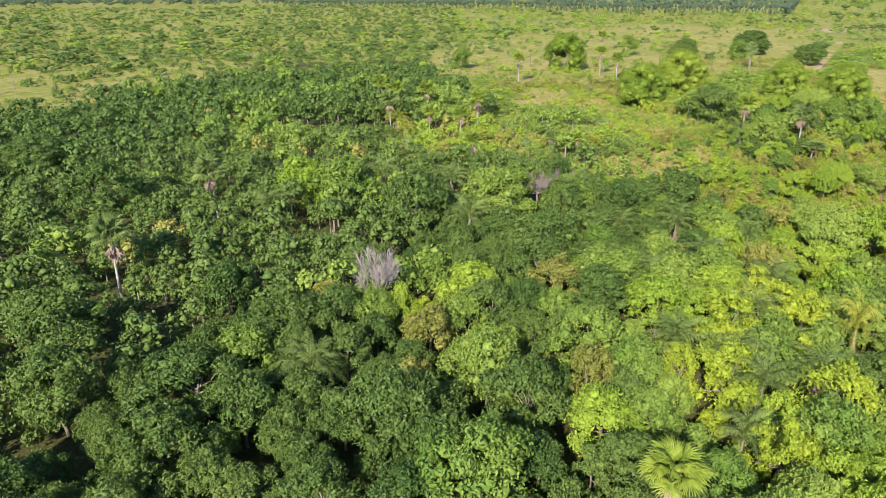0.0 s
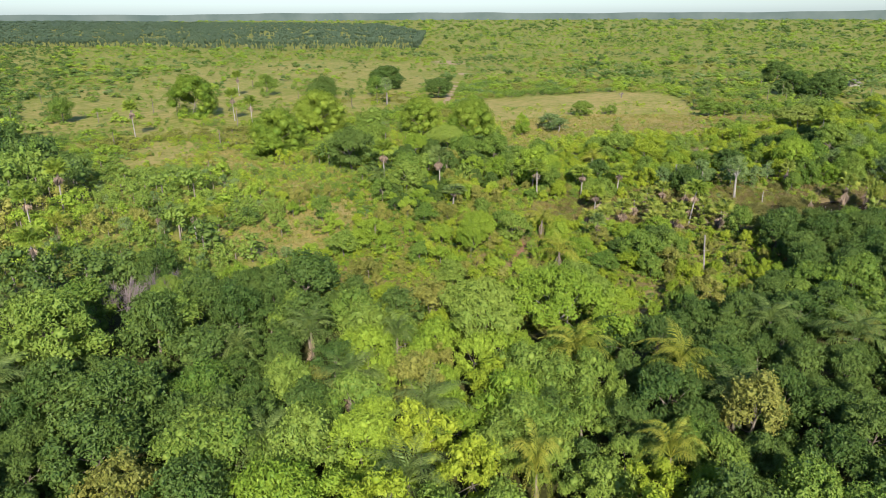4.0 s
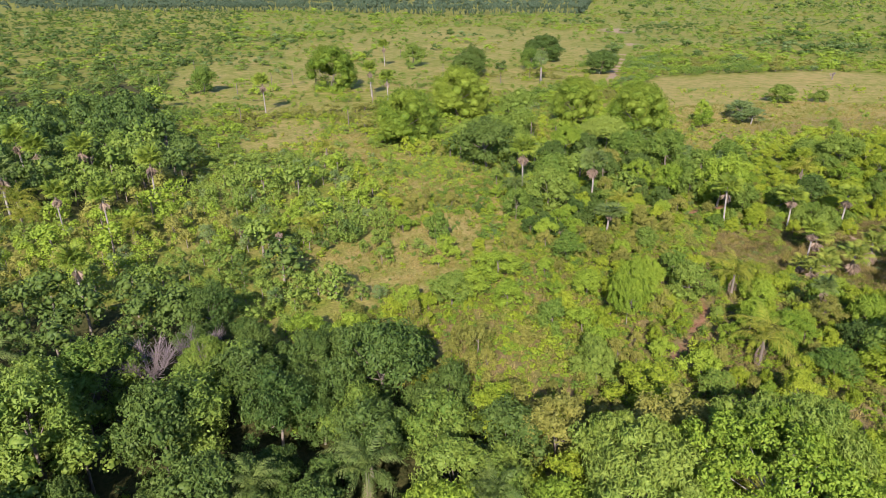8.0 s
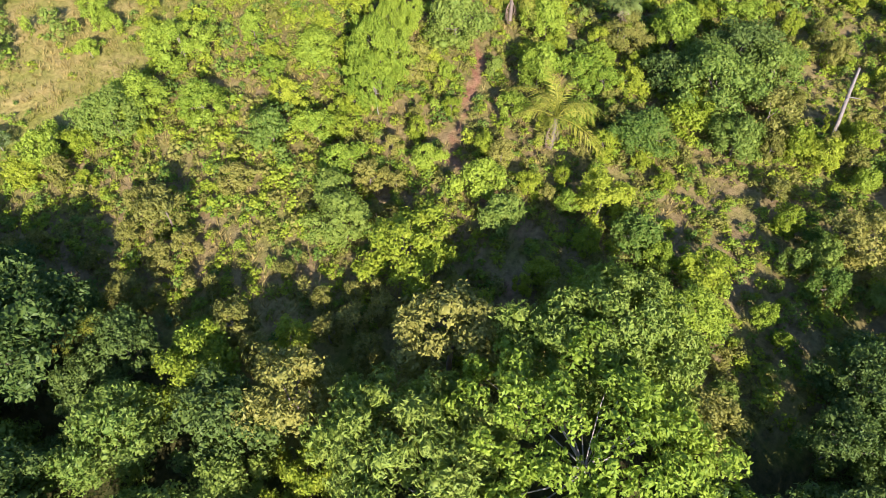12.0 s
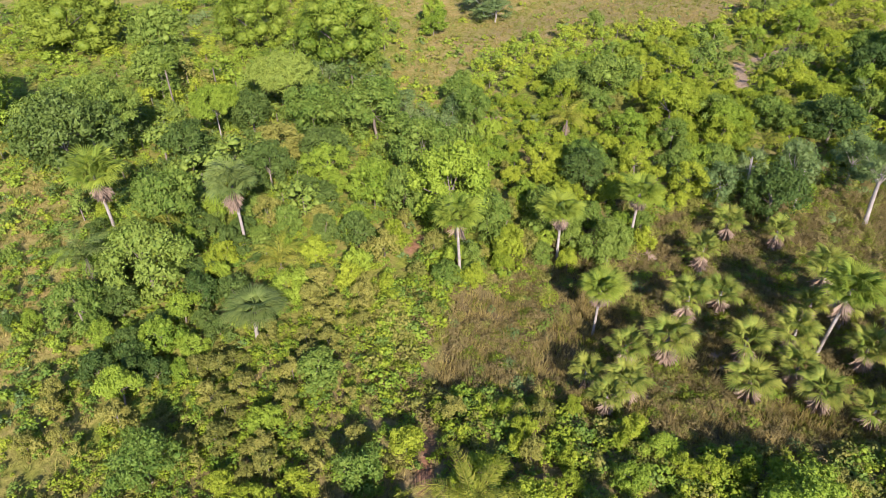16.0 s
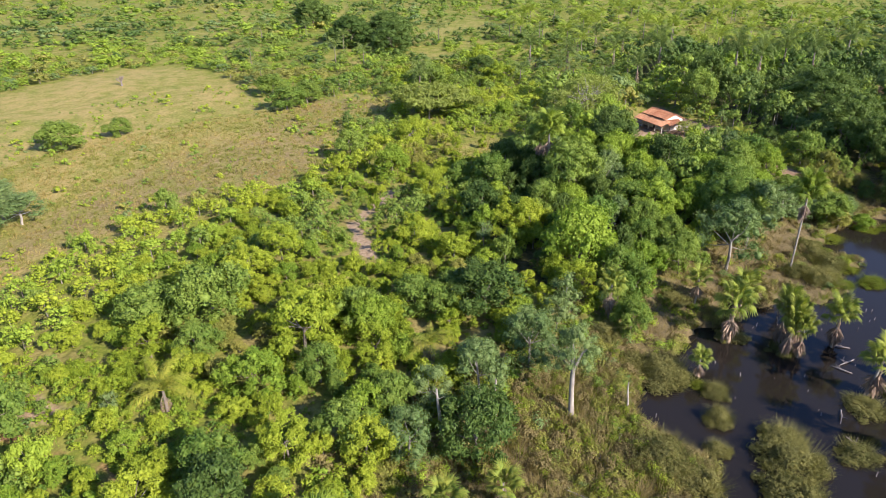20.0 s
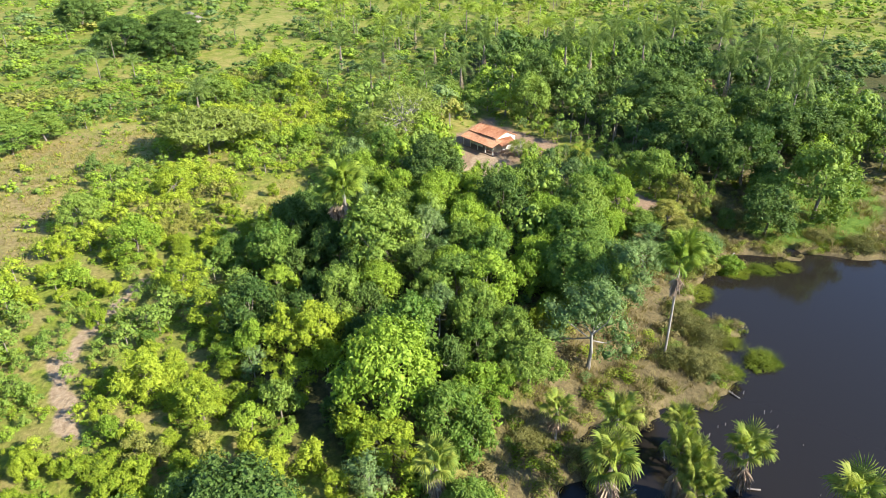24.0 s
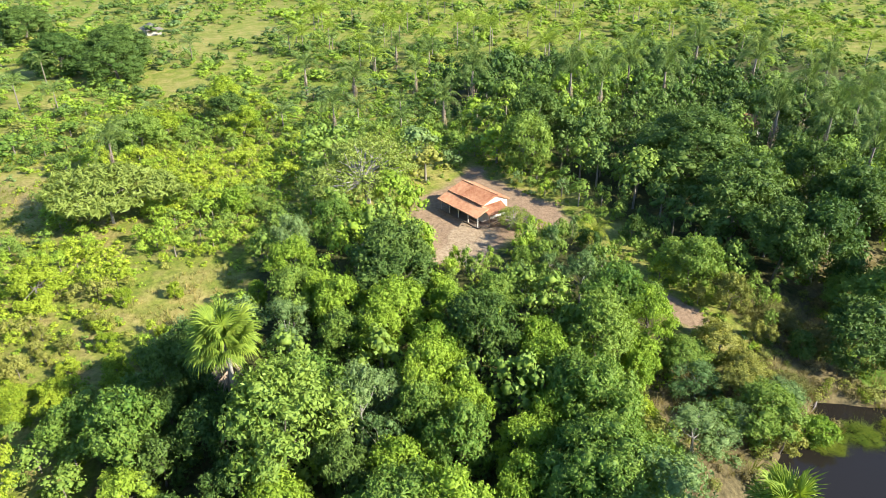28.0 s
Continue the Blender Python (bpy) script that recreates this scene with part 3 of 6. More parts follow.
MID += [(279.5, 19.8, 4.6), (195.4, 115.6, 3), (274.6, 75.8, 3.6), (14, 72.3, 4), (292.2, 33.5, 4.6), (228.4, 109.4, 3.3), (301, 61.3, 3.3), (273.3, 64.1, 2.7), (247.9, 74.9, 3.7), (151.3, 75.3, 4.7), (55.1, 94.7, 6.1), (188.7, 133.4, 3.4), (232.8, 103.2, 3.4), (109, 127.8, 2.8), (118.6, 125.3, 3.5), (303.2, 42.6, 3.5), (80.1, 108.7, 4.3), (232.7, 124.8, 3.3), (167.6, 156.2, 4.4), (-18.7, 74.1, 5.2), (43.4, 62.9, 4.5), (241.6, 109.1, 3.4), (243.7, 98.6, 3.8), (208.8, 123.2, 3.5), (287.3, 96.1, 3.5), (150.6, 149.1, 3.1), (216, 102.9, 3.5), (200.3, 138.8, 4.7), (57.6, 123.6, 6.3), (184.6, 155.2, 3.6)]
MID += [(283.3, 40.1, 4.8), (158.9, 148.2, 4.8), (313.6, 34, 3.6), (118.2, 96.7, 3.3), (293.7, 89.8, 3.3), (267.9, 79.3, 4.1), (98.4, 91.3, 4.1), (305.2, 12.3, 4.2), (72.1, 114, 5.2), (293.4, -5.3, 4.3), (84.7, 58, 4.4), (182.4, 170.7, 4), (273.2, 60.7, 4.4), (331.1, 59, 4), (260.2, 74.7, 3.6), (201.7, 162.2, 4.6), (219.8, 142.1, 3.2), (210.4, 156.8, 4.2), (298.7, 27.9, 4.3), (115.5, 124.6, 3.8), (312.6, 66.4, 3.8), (289.6, 83.8, 3.9), (309.4, 37.5, 5), (308.3, 33.7, 4), (226.8, 149, 3), (290.5, 66.8, 4.5), (241.4, 125.7, 6.1), (314.9, 114.8, 4.1), (239.9, 133.5, 5.1), (322.1, 89.4, 4.1)]
MID += [(322.9, 82.8, 4.1), (325.4, 100.7, 4.8), (255.2, 108.3, 6.5), (289.3, -12.1, 6.6), (305.1, 116, 2.3), (280.1, 145.2, 2.5), (353.7, 18.2, 5.7), (128.8, 147.9, 2.4), (200.9, 203.8, 5.9), (64.9, 128, 5.4), (29.7, 140.9, 6.4), (212.9, 218.2, 8), (352.5, 30.6, 4), (309.9, -37.3, 5.4), (391.9, 95.7, 6.8), (415.4, 76.8, 6.3), (324.9, 186.7, 6.5), (395.3, 73.2, 5.7), (364.8, 139, 6.6), (207.3, 153.4, 5.8), (337.3, 177.6, 4.2), (401.3, 92.5, 5.9), (291.4, 226.7, 5.1), (374.5, 134.4, 7.5), (384.5, 147.1, 6.9), (320.8, 329.3, 7.9), (277.2, 383, 8.5), (150.4, 365.1, 5.8), (353.2, 353.3, 14.9)]
DARK = []
DARK += [(152.2, 80.4, 2.9), (126, 54.6, 3.6), (30, 54.5, 5.1), (68.5, 111.7, 4.9), (-4.8, 71, 5.6), (157.9, 74.6, 4.3), (71.8, 44.1, 3.7), (208.8, 115.9, 3.7), (52.6, 106.9, 4.6), (217.2, 91.5, 3.9), (53.6, 75.4, 4.7), (295.3, 46.6, 4.3), (-21.1, 89.4, 6.9), (50.9, 89.5, 5.2), (1.1, 93.6, 5.2), (303.8, -0.8, 5.3), (302.2, -6, 6.4), (243.1, 88.7, 5.8), (288.7, 7.1, 5.8), (314.3, 53.4, 5.9), (286.8, 0.4, 5), (274.8, 87.1, 5), (319.9, -6.6, 8.6), (317.9, 21.7, 3.9), (319.8, 12.9, 4), (310.1, 54.1, 5.3), (315.6, -2.2, 7.7), (310, -20.8, 7.5), (311.1, -29.7, 6.6), (321.5, -22.4, 6)]
DARK += [(-20.3, 152.1, 6.8), (363, 12.3, 6.6), (405.9, 76.4, 6), (171.5, 184.6, 6.5), (-40.7, 199.8, 10.7), (464.9, 111.4, 12.2), (481, 131, 13.2), (270.3, 321.7, 10.5), (487.4, 114, 13.4), (336.7, 291.8, 10.4), (553.9, 159.7, 14.3), (283.8, 334.2, 7.1)]
YELLOW = []
YELLOW += [(150.1, 83, 1.7), (118.4, 89.5, 4.9), (130, 67.9, 2.7), (132.9, 78.4, 3.4), (258.8, 92.4, 3.4), (49.2, 46.1, 1.6), (265.1, 98.7, 3.8), (48.8, 37, 3.9), (90.2, 67.2, 4), (99.7, 96, 3.2), (62, 41.8, 4.4), (76.7, 38.9, 4.6), (84.3, 34.7, 4.8), (73.5, 57, 4), (247.9, 130.6, 3.8)]
OLIVE = []
OLIVE += [(102.2, 88.2, 4), (117, 63, 3.6), (91.5, 77.1, 2.6), (110, 111.4, 2.9), (82.7, 73.2, 3.9), (25.7, 73.7, 4.6)]
GREY = []
GREY += [(229.1, 90.7, 3.2), (287.9, 70, 4), (216.8, 98.8, 2.9), (235.8, 84.2, 2.9), (239.5, 79.4, 2.8), (260.2, 47.4, 5.5), (223.9, 96.5, 3.1), (278.2, 16.9, 4), (223.4, 131.8, 4.1), (232.1, 84.2, 3.4), (277.6, 29.6, 4), (276.2, 22.9, 5.7), (225.9, 90.6, 3.4), (268.3, 40.5, 5.3), (278.8, 172, 6.1), (281.2, 176.5, 6.7), (286.5, 180.9, 8.2)]
UMBRELLA = []
UMBRELLA += [(102.1, 77, 6.1), (116.8, 71.4, 5.8), (77.1, 124.3, 2.6), (192.7, 176.3, 4), (177.8, 190.1, 7.5), (207.3, 174.4, 5.6)]
OPEN_CROWN = []
OPEN_CROWN += [(109.6, 68.9, 8.3), (140.7, 107.7, 2.4), (135.4, 105.7, 3.6), (132.6, 104, 2.6)]
MANGO = []
MANGO += [(233.7, 184.7, 10.9), (232.2, 210.4, 9.6), (169.1, 221.3, 10.8), (208.5, 246.6, 11.8), (199.5, 332.5, 13.5)]
FEATHER = []
FEATHER += [(77.8, 80.2, 3.7), (47.2, 40, 2.6), (56.5, 46.6, 3.5), (90.3, 84.1, 2.4), (79, 67.9, 4.5), (57.7, 52, 3.7), (73.1, 97.9, 2.5), (83.1, 94.3, 3.4), (53.8, 58.9, 3.8), (8.7, 68.7, 3.8), (78.6, 27.3, 2.7), (63.7, 45.7, 5.9), (156, 155.3, 3.5), (68.4, 61, 4.3), (62.5, 76.3, 3.5), (47.2, 110.7, 4.8), (105.2, 41.3, 3.9), (130.4, 33.8, 4.3), (129.4, 44.5, 3.8), (12.5, 133.6, 4), (319.5, -30.3, 3.5), (144.2, 19.8, 5.3), (54.3, 138.6, 3.8), (39.6, 144.9, 5.1), (376.4, 98.9, 4.5), (336.6, -37.8, 4.5), (344, -32.1, 4.6), (335.1, -48.5, 3.4), (388.1, 52.3, 3.4), (385.2, 26.6, 3.8)]
FEATHER += [(342.5, -50.2, 3.5), (376.6, -9.5, 4.3), (386, -6.6, 5.6), (396.2, 16.1, 5.6), (358.3, -51.3, 3.8), (379.1, -28.5, 6.1), (389.7, -24.3, 5.5), (418, 43.4, 5.2), (419.6, 25.5, 4.1), (372, -70, 3.7), (433, 55.2, 4.3), (388.1, -60.8, 4.4), (408.7, -57.2, 4.6), (446, 14.8, 3.8), (456.4, 31.3, 3.9), (458.9, 23.2, 4)]
FEATHER_YELLOW = []
FEATHER_YELLOW += [(138.2, 86.2, 4.6), (153, 99.8, 4.5), (168.7, 136.4, 3.7), (223.3, 125.5, 3.7), (231.7, 96.4, 3.1), (102, 61.1, 5.3), (163.8, 154.7, 4.3), (107.6, 49.5, 5), (77.5, 51.7, 2.9), (94, 14.7, 3.1), (88.4, 42.7, 3.4), (109.6, 163.1, 3.8), (80.7, 182.4, 4.2), (63.8, 211.5, 5.3), (141.2, 220.6, 3.8), (63.5, 202.4, 3.9)]
FAN_TALL = []
FAN_TALL += [(33.4, 34.1, 3.2), (290.9, 74, 3.6), (-15.4, 110.8, 5.6), (156.3, 87.7, 2), (67.7, 157.4, 3.1), (101.2, 158.8, 2), (96.7, 167.3, 1.9), (2, 146.3, 5.2), (77.4, 188.4, 3.2), (70.1, 197.2, 2.8), (90.1, 204.6, 3.5), (79.3, 226.8, 3.6), (71.2, 235.2, 3.7), (68.1, 245.9, 3.9), (62, 213.6, 3.9), (154.1, 299.8, 4.8), (200.3, 283.7, 3.9), (204.1, 304, 4.7), (265, 394.5, 5.7)]
FAN_SMALL = []
FAN_SMALL += [(174.7, 100, 1.8), (175, 96.1, 2.1), (180.1, 98.1, 2), (182.9, 94.7, 2.6), (190.2, 94.5, 2.3), (194.6, 92.2, 2.2), (201.8, 96.2, 2), (187.3, 87.8, 2.3), (182.5, 86.2, 2.3), (191.2, 83.7, 2.2), (186.5, 82.6, 2.1), (184.3, 80.1, 2.1), (198.3, 83, 1.9), (171.9, 96.8, 1.8), (211.5, 89.7, 1.9), (209.7, 95.6, 1.9), (193.3, 77.1, 2), (199.1, 79.9, 2), (184.4, 75.4, 2), (249.8, 56.4, 1.7), (246.9, 51.1, 2.2), (246.1, 43.4, 1.9), (188.3, 104, 3.3), (218.7, 45.5, 2.2), (233.4, 62.1, 1.4)]
FAN_SMALL += [(243.1, 71.5, 1.9), (228.7, 42.8, 3.1), (204.1, 82.7, 3.2), (241, 55, 2.5), (230.9, 36.2, 3.7), (239.1, 41.3, 2.1), (192, 72.9, 2.7), (201.5, 75.2, 3.8)]

# ---- tree kinds ----
def family(kind, seed, count, mat, bark, **kw):
    return [tree_proto(kind, seed + i, mat, bark, **kw) for i in range(count)]


def sizes(kind, seed, mat, bark, small, large, count=3):
    return dict(small=family(kind, seed, count, mat, bark, **small), large=family(kind, seed + 5, count, mat, bark, **large))


ROUND_S = dict(clumps=26, leaves=56, size=0.092, flat=0.85, low=-0.9, clump=(0.17, 0.34), shag=0.38, core=0.55)
ROUND_L = dict(clumps=46, leaves=70, size=0.057, flat=0.85, low=-0.85, clump=(0.14, 0.30))
LOOSE_S = dict(clumps=16, leaves=60, size=0.096, flat=0.9, core=0.5, low=-0.95, clump=(0.18, 0.34), shag=0.36)
LOOSE_L = dict(clumps=36, leaves=74, size=0.058, flat=0.95, core=0.55, low=-0.9, clump=(0.13, 0.26), shag=0.34)
FINE_S = dict(clumps=16, leaves=76, size=0.066, flat=1.0, low=-0.9, limbs=7, crown_z=1.15, clump=(0.22, 0.36))
FINE_L = dict(clumps=34, leaves=80, size=0.042, flat=1.0, low=-0.85, limbs=7, crown_z=1.1, clump=(0.16, 0.30))
BIG = dict(clumps=110, leaves=80, size=0.034, flat=0.85, clump=(0.13, 0.24), low=-0.9, core=0.75)
LAYER = dict(clumps=150, leaves=80, size=0.028, flat=0.42, clump=(0.10, 0.17), squash=0.5, long=2.0, core=0.65, low=-0.1)
P_BRIGHT = sizes("tree", 10, M_BRIGHT, M_BARK, ROUND_S, ROUND_L)
P_MID = sizes("tree", 20, M_MID, M_BARK, ROUND_S, ROUND_L, 4)
P_DARK = sizes("tree", 30, M_DARK, M_BARK, ROUND_S, ROUND_L)
P_YELLOW = sizes("tree", 40, M_YELLOW, M_BARK, ROUND_S, LOOSE_L)
P_OLIVE = sizes("tree", 50, M_OLIVE, M_BARK, LOOSE_S, LOOSE_L, 2)
P_GREY = sizes("tree", 60, M_GREY, M_WHITE, FINE_S, FINE_L)
P_STEM = family("tree", 66, 1, M_GREY, M_WHITE, thick=0.10, **{**FINE_L, "crown_z": 2.4})
P_MANGO = family("mango_tree", 70, 3, M_MANGO, M_BARK, crown_z=0.6, clumps=80, leaves=100, size=0.034, flat=1.0, clump=(0.17, 0.28), low=-0.95, core=0.78, even=0.85)
P_DOME = family("tree", 80, 2, M_MID, M_BARK, crown_z=0.8, even=0.8, **BIG)
P_DOME_D = family("tree", 83, 2, M_DARK, M_BARK, crown_z=0.8, even=0.6, **BIG)
P_UMBRELLA = family("umbrella_tree", 85, 2, M_FINE, M_WHITE, crown_z=0.75, thick=0.022, limbs=10, **LAYER)
P_UMBRELLA_L = family("umbrella_tree", 88, 1, M_BRIGHT, M_WHITE, crown_z=1.0, thick=0.03, limbs=14, **LAYER)
P_OPEN = family("open_crowned_tree", 90, 2, M_BRIGHT, M_WHITE, crown_z=0.75, thick=0.017, limbs=16, clumps=170, leaves=60, size=0.030, flat=0.55, clump=(0.07, 0.12), core=0.4, low=-0.3, shag=0.2)
P_PALE = family("tree", 95, 1, M_PALE, M_WHITE, crown_z=0.65, thick=0.05, limbs=60, clumps=110, leaves=34, size=0.038, flat=0.7, clump=(0.10, 0.18), core=0.0, low=-0.3, shag=0.3)
P_FEATHER = family("tree", 97, 1, M_PALE, M_WHITE, crown_z=0.6, thick=0.022, limbs=30, clumps=90, leaves=32, size=0.045, flat=0.4, clump=(0.12, 0.22), squash=0.2, long=3.2, core=0.0, low=-0.3)
NAMES = dict(bright="round_crowned_tree", mid="broadleaf_tree", dark="shade_tree", yellow="thicket_tree", olive="dry_tree", grey="slender_tree")
KINDS = dict(bright=(P_BRIGHT, "bright green leafy tree with a rounded lumpy crown"), mid=(P_MID, "mid-green broadleaf tree with a dense clumpy crown"), dark=(P_DARK, "dark green broadleaf tree with a dense rounded crown"), yellow=(P_YELLOW, "yellow-green small tree with a loose crown"), olive=(P_OLIVE, "olive-brown tree with a thin dry crown"), grey=(P_GREY, "grey-green fine-leaved tree with a pale trunk"))

rng = np.random.default_rng(7)
TAKEN = []


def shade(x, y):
    """How far the darker kinds, partly standing in for shade, prevail in the old woods."""
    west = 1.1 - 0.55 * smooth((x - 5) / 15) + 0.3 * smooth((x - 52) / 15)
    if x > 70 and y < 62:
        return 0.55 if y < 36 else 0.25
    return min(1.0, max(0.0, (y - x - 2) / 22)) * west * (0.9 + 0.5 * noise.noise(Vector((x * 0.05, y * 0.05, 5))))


def grow(kind, x, y, r, height=None, group=""):
    if r > 10.5 and kind in ("dark", "mid"):
        plant_tree("spreading_tree", P_DOME_D, x, y, r * 0.82, 4.0 + 0.75 * r, "big broad dark green tree with a lumpy spreading crown", rng)
        TAKEN.append((x, y, r))
        return
    r = min(r, 7.0)
    if inside((x, y), DRY):
        r *= 0.86
        if kind in ("dark", "mid") and rng.random() < 0.5:
            kind = ("mid", "bright", "olive", "yellow")[rng.integers(4)]
        height = (height or 1.4 + 1.8 * r) * 0.82
    if inside((x, y), THICKET) and (x, y) != (254.6, 73.1):
        r *= 0.85
        if kind in ("mid", "bright") and rng.random() < 0.55:
            kind = "yellow"
        height = (height or 1.4 + 1.8 * r) * 0.85
    elif inside((x, y), FIELD):
        r *= 0.85
        height = 0.8 + 1.05 * r
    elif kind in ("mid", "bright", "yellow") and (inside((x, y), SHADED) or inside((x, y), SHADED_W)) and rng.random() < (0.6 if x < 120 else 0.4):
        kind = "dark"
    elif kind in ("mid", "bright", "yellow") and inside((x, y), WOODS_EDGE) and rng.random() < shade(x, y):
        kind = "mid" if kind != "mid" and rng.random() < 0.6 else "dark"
    protos, label = KINDS[kind]
    plant_tree(NAMES[kind], protos, x, y, r, (height or 1.4 + 1.8 * r) * rng.uniform(0.88, 1.16), label, rng, group)
    TAKEN.append((x, y, r))


def low_growth(x, y):
    """Beside the sandy track and the glade only low bushes grow."""
    a0, b0 = np.array([x]), np.array([y])
    return line_gap(a0, b0, TRACK_THICKET)[0] < 6.5 or signed(a0, b0, GLADE)[0] < 5 or line_gap(a0, b0, [(222, 134), (226, 144)])[0] < 5


LANE_SIDE = [(284, 1), (300, 2), (306, 12), (300, 14), (294, 12.5), (286, 10)]
SIDE = [(312, 9), (331, 6), (333, 16), (328, 19), (328, 27), (312, 27)]
FRONT = [(331, 47), (308, 46), (304, 33), (318, 26), (330, 28)]
for kind, rows in (("bright", BRIGHT), ("mid", MID), ("dark", DARK), ("yellow", YELLOW), ("olive", OLIVE), ("grey", GREY)):
    for x, y, r in rows:
        if inside((x, y), YARD) or inside((x, y), LAKE):
            continue
        if inside((x, y), FRONT) or inside((x, y), SIDE):
            r = min(r, 1.9)
        if inside((x, y), LANE_SIDE):
            r = min(r, 1.5)
        if low_growth(x, y):
            r = min(r, 1.4)
        if 272 < x < 294 and 10 < y < 31:
            grow(kind, x, y, r, 1.5 + 1.1 * r)
            continue
        grow(kind, x, y, r * 1.05, 12.5 if (x, y) == (254.6, 73.1) else None)
for x, y, r in UMBRELLA:
    if (x, y) == (192.7, 176.3):
        plant_tree("umbrella_tree", P_UMBRELLA_L, x, y, r * 1.15, 10.5, "light green flat-topped tree with a bare pale trunk", rng)
        TAKEN.append((x, y, r))
        continue
    plant_tree("umbrella_tree", P_UMBRELLA, x, y, r * 1.1, 6.0 + r, "broad umbrella-shaped tree with layered fine dark green leaves", rng)
    TAKEN.append((x, y, r))
for x, y, r in OPEN_CROWN:
    plant_tree("open_crowned_tree", P_OPEN, x, y, r * 1.05, 6.0 + 0.9 * r, "spreading light green tree with pale branches showing through", rng)
    TAKEN.append((x, y, r))
for x, y, r in MANGO:
    plant_tree("mango_tree", P_MANGO, x, y, r * 0.95, 7.5 + r, "big dense mango tree with a domed deep green crown", rng, "mango trees on the rise")
    TAKEN.append((x, y, r))
plant_tree("slender_tree", P_STEM, 224.8, 80.2, 3.0, 13.0, "slender grey-green tree on a thick pale trunk at the swamp", rng)
TAKEN.append((224.8, 80.2, 2.6))
for kind, x, y, r in (("olive", 286.4, 16.9, 3.4), ("grey", 281.7, 15.8, 3.0), ("bright", 277.8, 14.2, 2.4), ("olive", 290.4, 17.8, 3.0), ("grey", 280.4, 23.4, 3.0), ("olive", 277.2, 19.0, 2.6), ("grey", 286.2, 23.6, 3.2), ("olive", 283.4, 20.0, 3.2), ("mid", 290.6, 22.6, 3.0)):
    grow(kind, x, y, r, 1.4 + 1.1 * r)
for x, y, r, h in ((269.5, 185.0, 2.7, 8.6), (266.2, 181.0, 2.3, 5.6)):
    plant_tree("round_crowned_tree", P_BRIGHT, x, y, r, h, "narrow bright green leafy tree at the pasture's edge", rng)
    TAKEN.append((x, y, r))
plant_tree("slender_tree", P_STEM, 294.2, 293.0, 4.2, 15.0, "grey-green tree on a tall pale trunk in the pasture", rng)
TAKEN.append((294.2, 293.0, 3.5))
plant_tree("tree", P_PALE, 348.4, 51.2, 10.7, 13.5, "big spreading tree with sparse pale leaves and bare grey branches", rng)
plant_tree("tree", P_FEATHER, 353.6, 95.9, 11.0, 10.5, "wide low tree with flat feathery pale green sprays", rng)
plant_tree("tree", P_DOME_D, 338.5, -9.0, 10.5, 15.0, "large dark green tree with a smooth domed crown", rng)
TAKEN += [(348.4, 51.2, 10.7), (353.6, 95.9, 11), (335.4, -6.8, 10)]


# ---- dead trees ----
def dead_tree(x, y, r, height, label, seed, twigs=90, wood=M_DEADWOOD):
    g = np.random.default_rng(seed)
    root = new("dead_tree")
    root.matrix_basis = Matrix.Translation((x, y, ground_at(x, y)))
    fork = np.array([0, 0, height * 0.45])
    v, f = tube([(0, 0, -0.2), (0.1, 0, height * 0.25), fork], [0.32, 0.26, 0.2], 7)
    put("trunk", mesh_of("trunk", v, [f], wood, flat=False), root)
    ends = []
    for i in range(9):
        th, up = i * 2.4 + g.uniform(-0.3, 0.3), g.uniform(0.35, 1.0)
        end = fork + np.array([math.cos(th) * r * (1.05 - 0.45 * up), math.sin(th) * r * (1.05 - 0.45 * up), height * 0.5 * up])
        mid = (fork + end) / 2 + (0, 0, -0.12 * height)
        v, f = tube([fork, mid, end], [0.13, 0.08, 0.03], 5)
        put("branch", mesh_of("branch", v, [f], wood, flat=False), root)
        ends += [(mid, end)] * (twigs // 9)
    tw = []
    for mid, end in ends:
        s = mid + (end - mid) * g.uniform(0.1, 0.95)
        d = unit((end - mid) / np.linalg.norm(end - mid) + g.normal(size=3) * 0.55 + (0, 0, 0.35))
        tw.append(tube([s, s + d * r * 0.25, s + d * r * 0.5 + g.normal(size=3) * 0.1], [0.035, 0.022, 0.01], 3))
    v, f = gather(tw)
    put("twig_spray", mesh_of("twig_spray", v, [f], wood), root)
    TAKEN.append((x, y, r))
    return tagged(root, label, "dead tree")


dead_tree(21.9, 86.2, 3.6, 13.5, "bleached leafless tree with a fan of fine grey twigs", 3, 700)
plant_tree("broadleaf_tree", P_MID, 20.4, 81.0, 3.3, 9.6, KINDS["mid"][1], rng)
plant_tree("round_crowned_tree", P_BRIGHT, 23.6, 82.0, 2.8, 9.0, KINDS["bright"][1], rng)
TAKEN += [(20.4, 81.0, 3.3), (23.6, 82.0, 2.8)]
dead_tree(71.0, 127.2, 3.4, 7.4, "leafless grey tree with dense dry twigs", 4, 500, M_DEADTWIG)
plant_tree("tree", P_DOME, 271.5, 43.2, 6.4, 12.0, "big dense mid-green tree with a lumpy crown by the pond", rng)
TAKEN.append((271.5, 43.2, 6.0))
dead_tree(76.8, 125.6, 3.6, 7.8, "leafless purplish-grey tree with drooping dry twigs", 5, 420, M_DEADTWIG)
dead_tree(398.9, 202.7, 1.4, 3.6, "dry brown dead bush standing in the field", 11, 150, M_DEADTWIG)
dead_tree(223.0, 168.4, 2.2, 3.2, "leafless pale grey bush with fine twigs", 12, 260)
dead_tree(202.4, 137.2, 2.0, 3.0, "leafless pale grey bush with fine twigs", 13, 260)


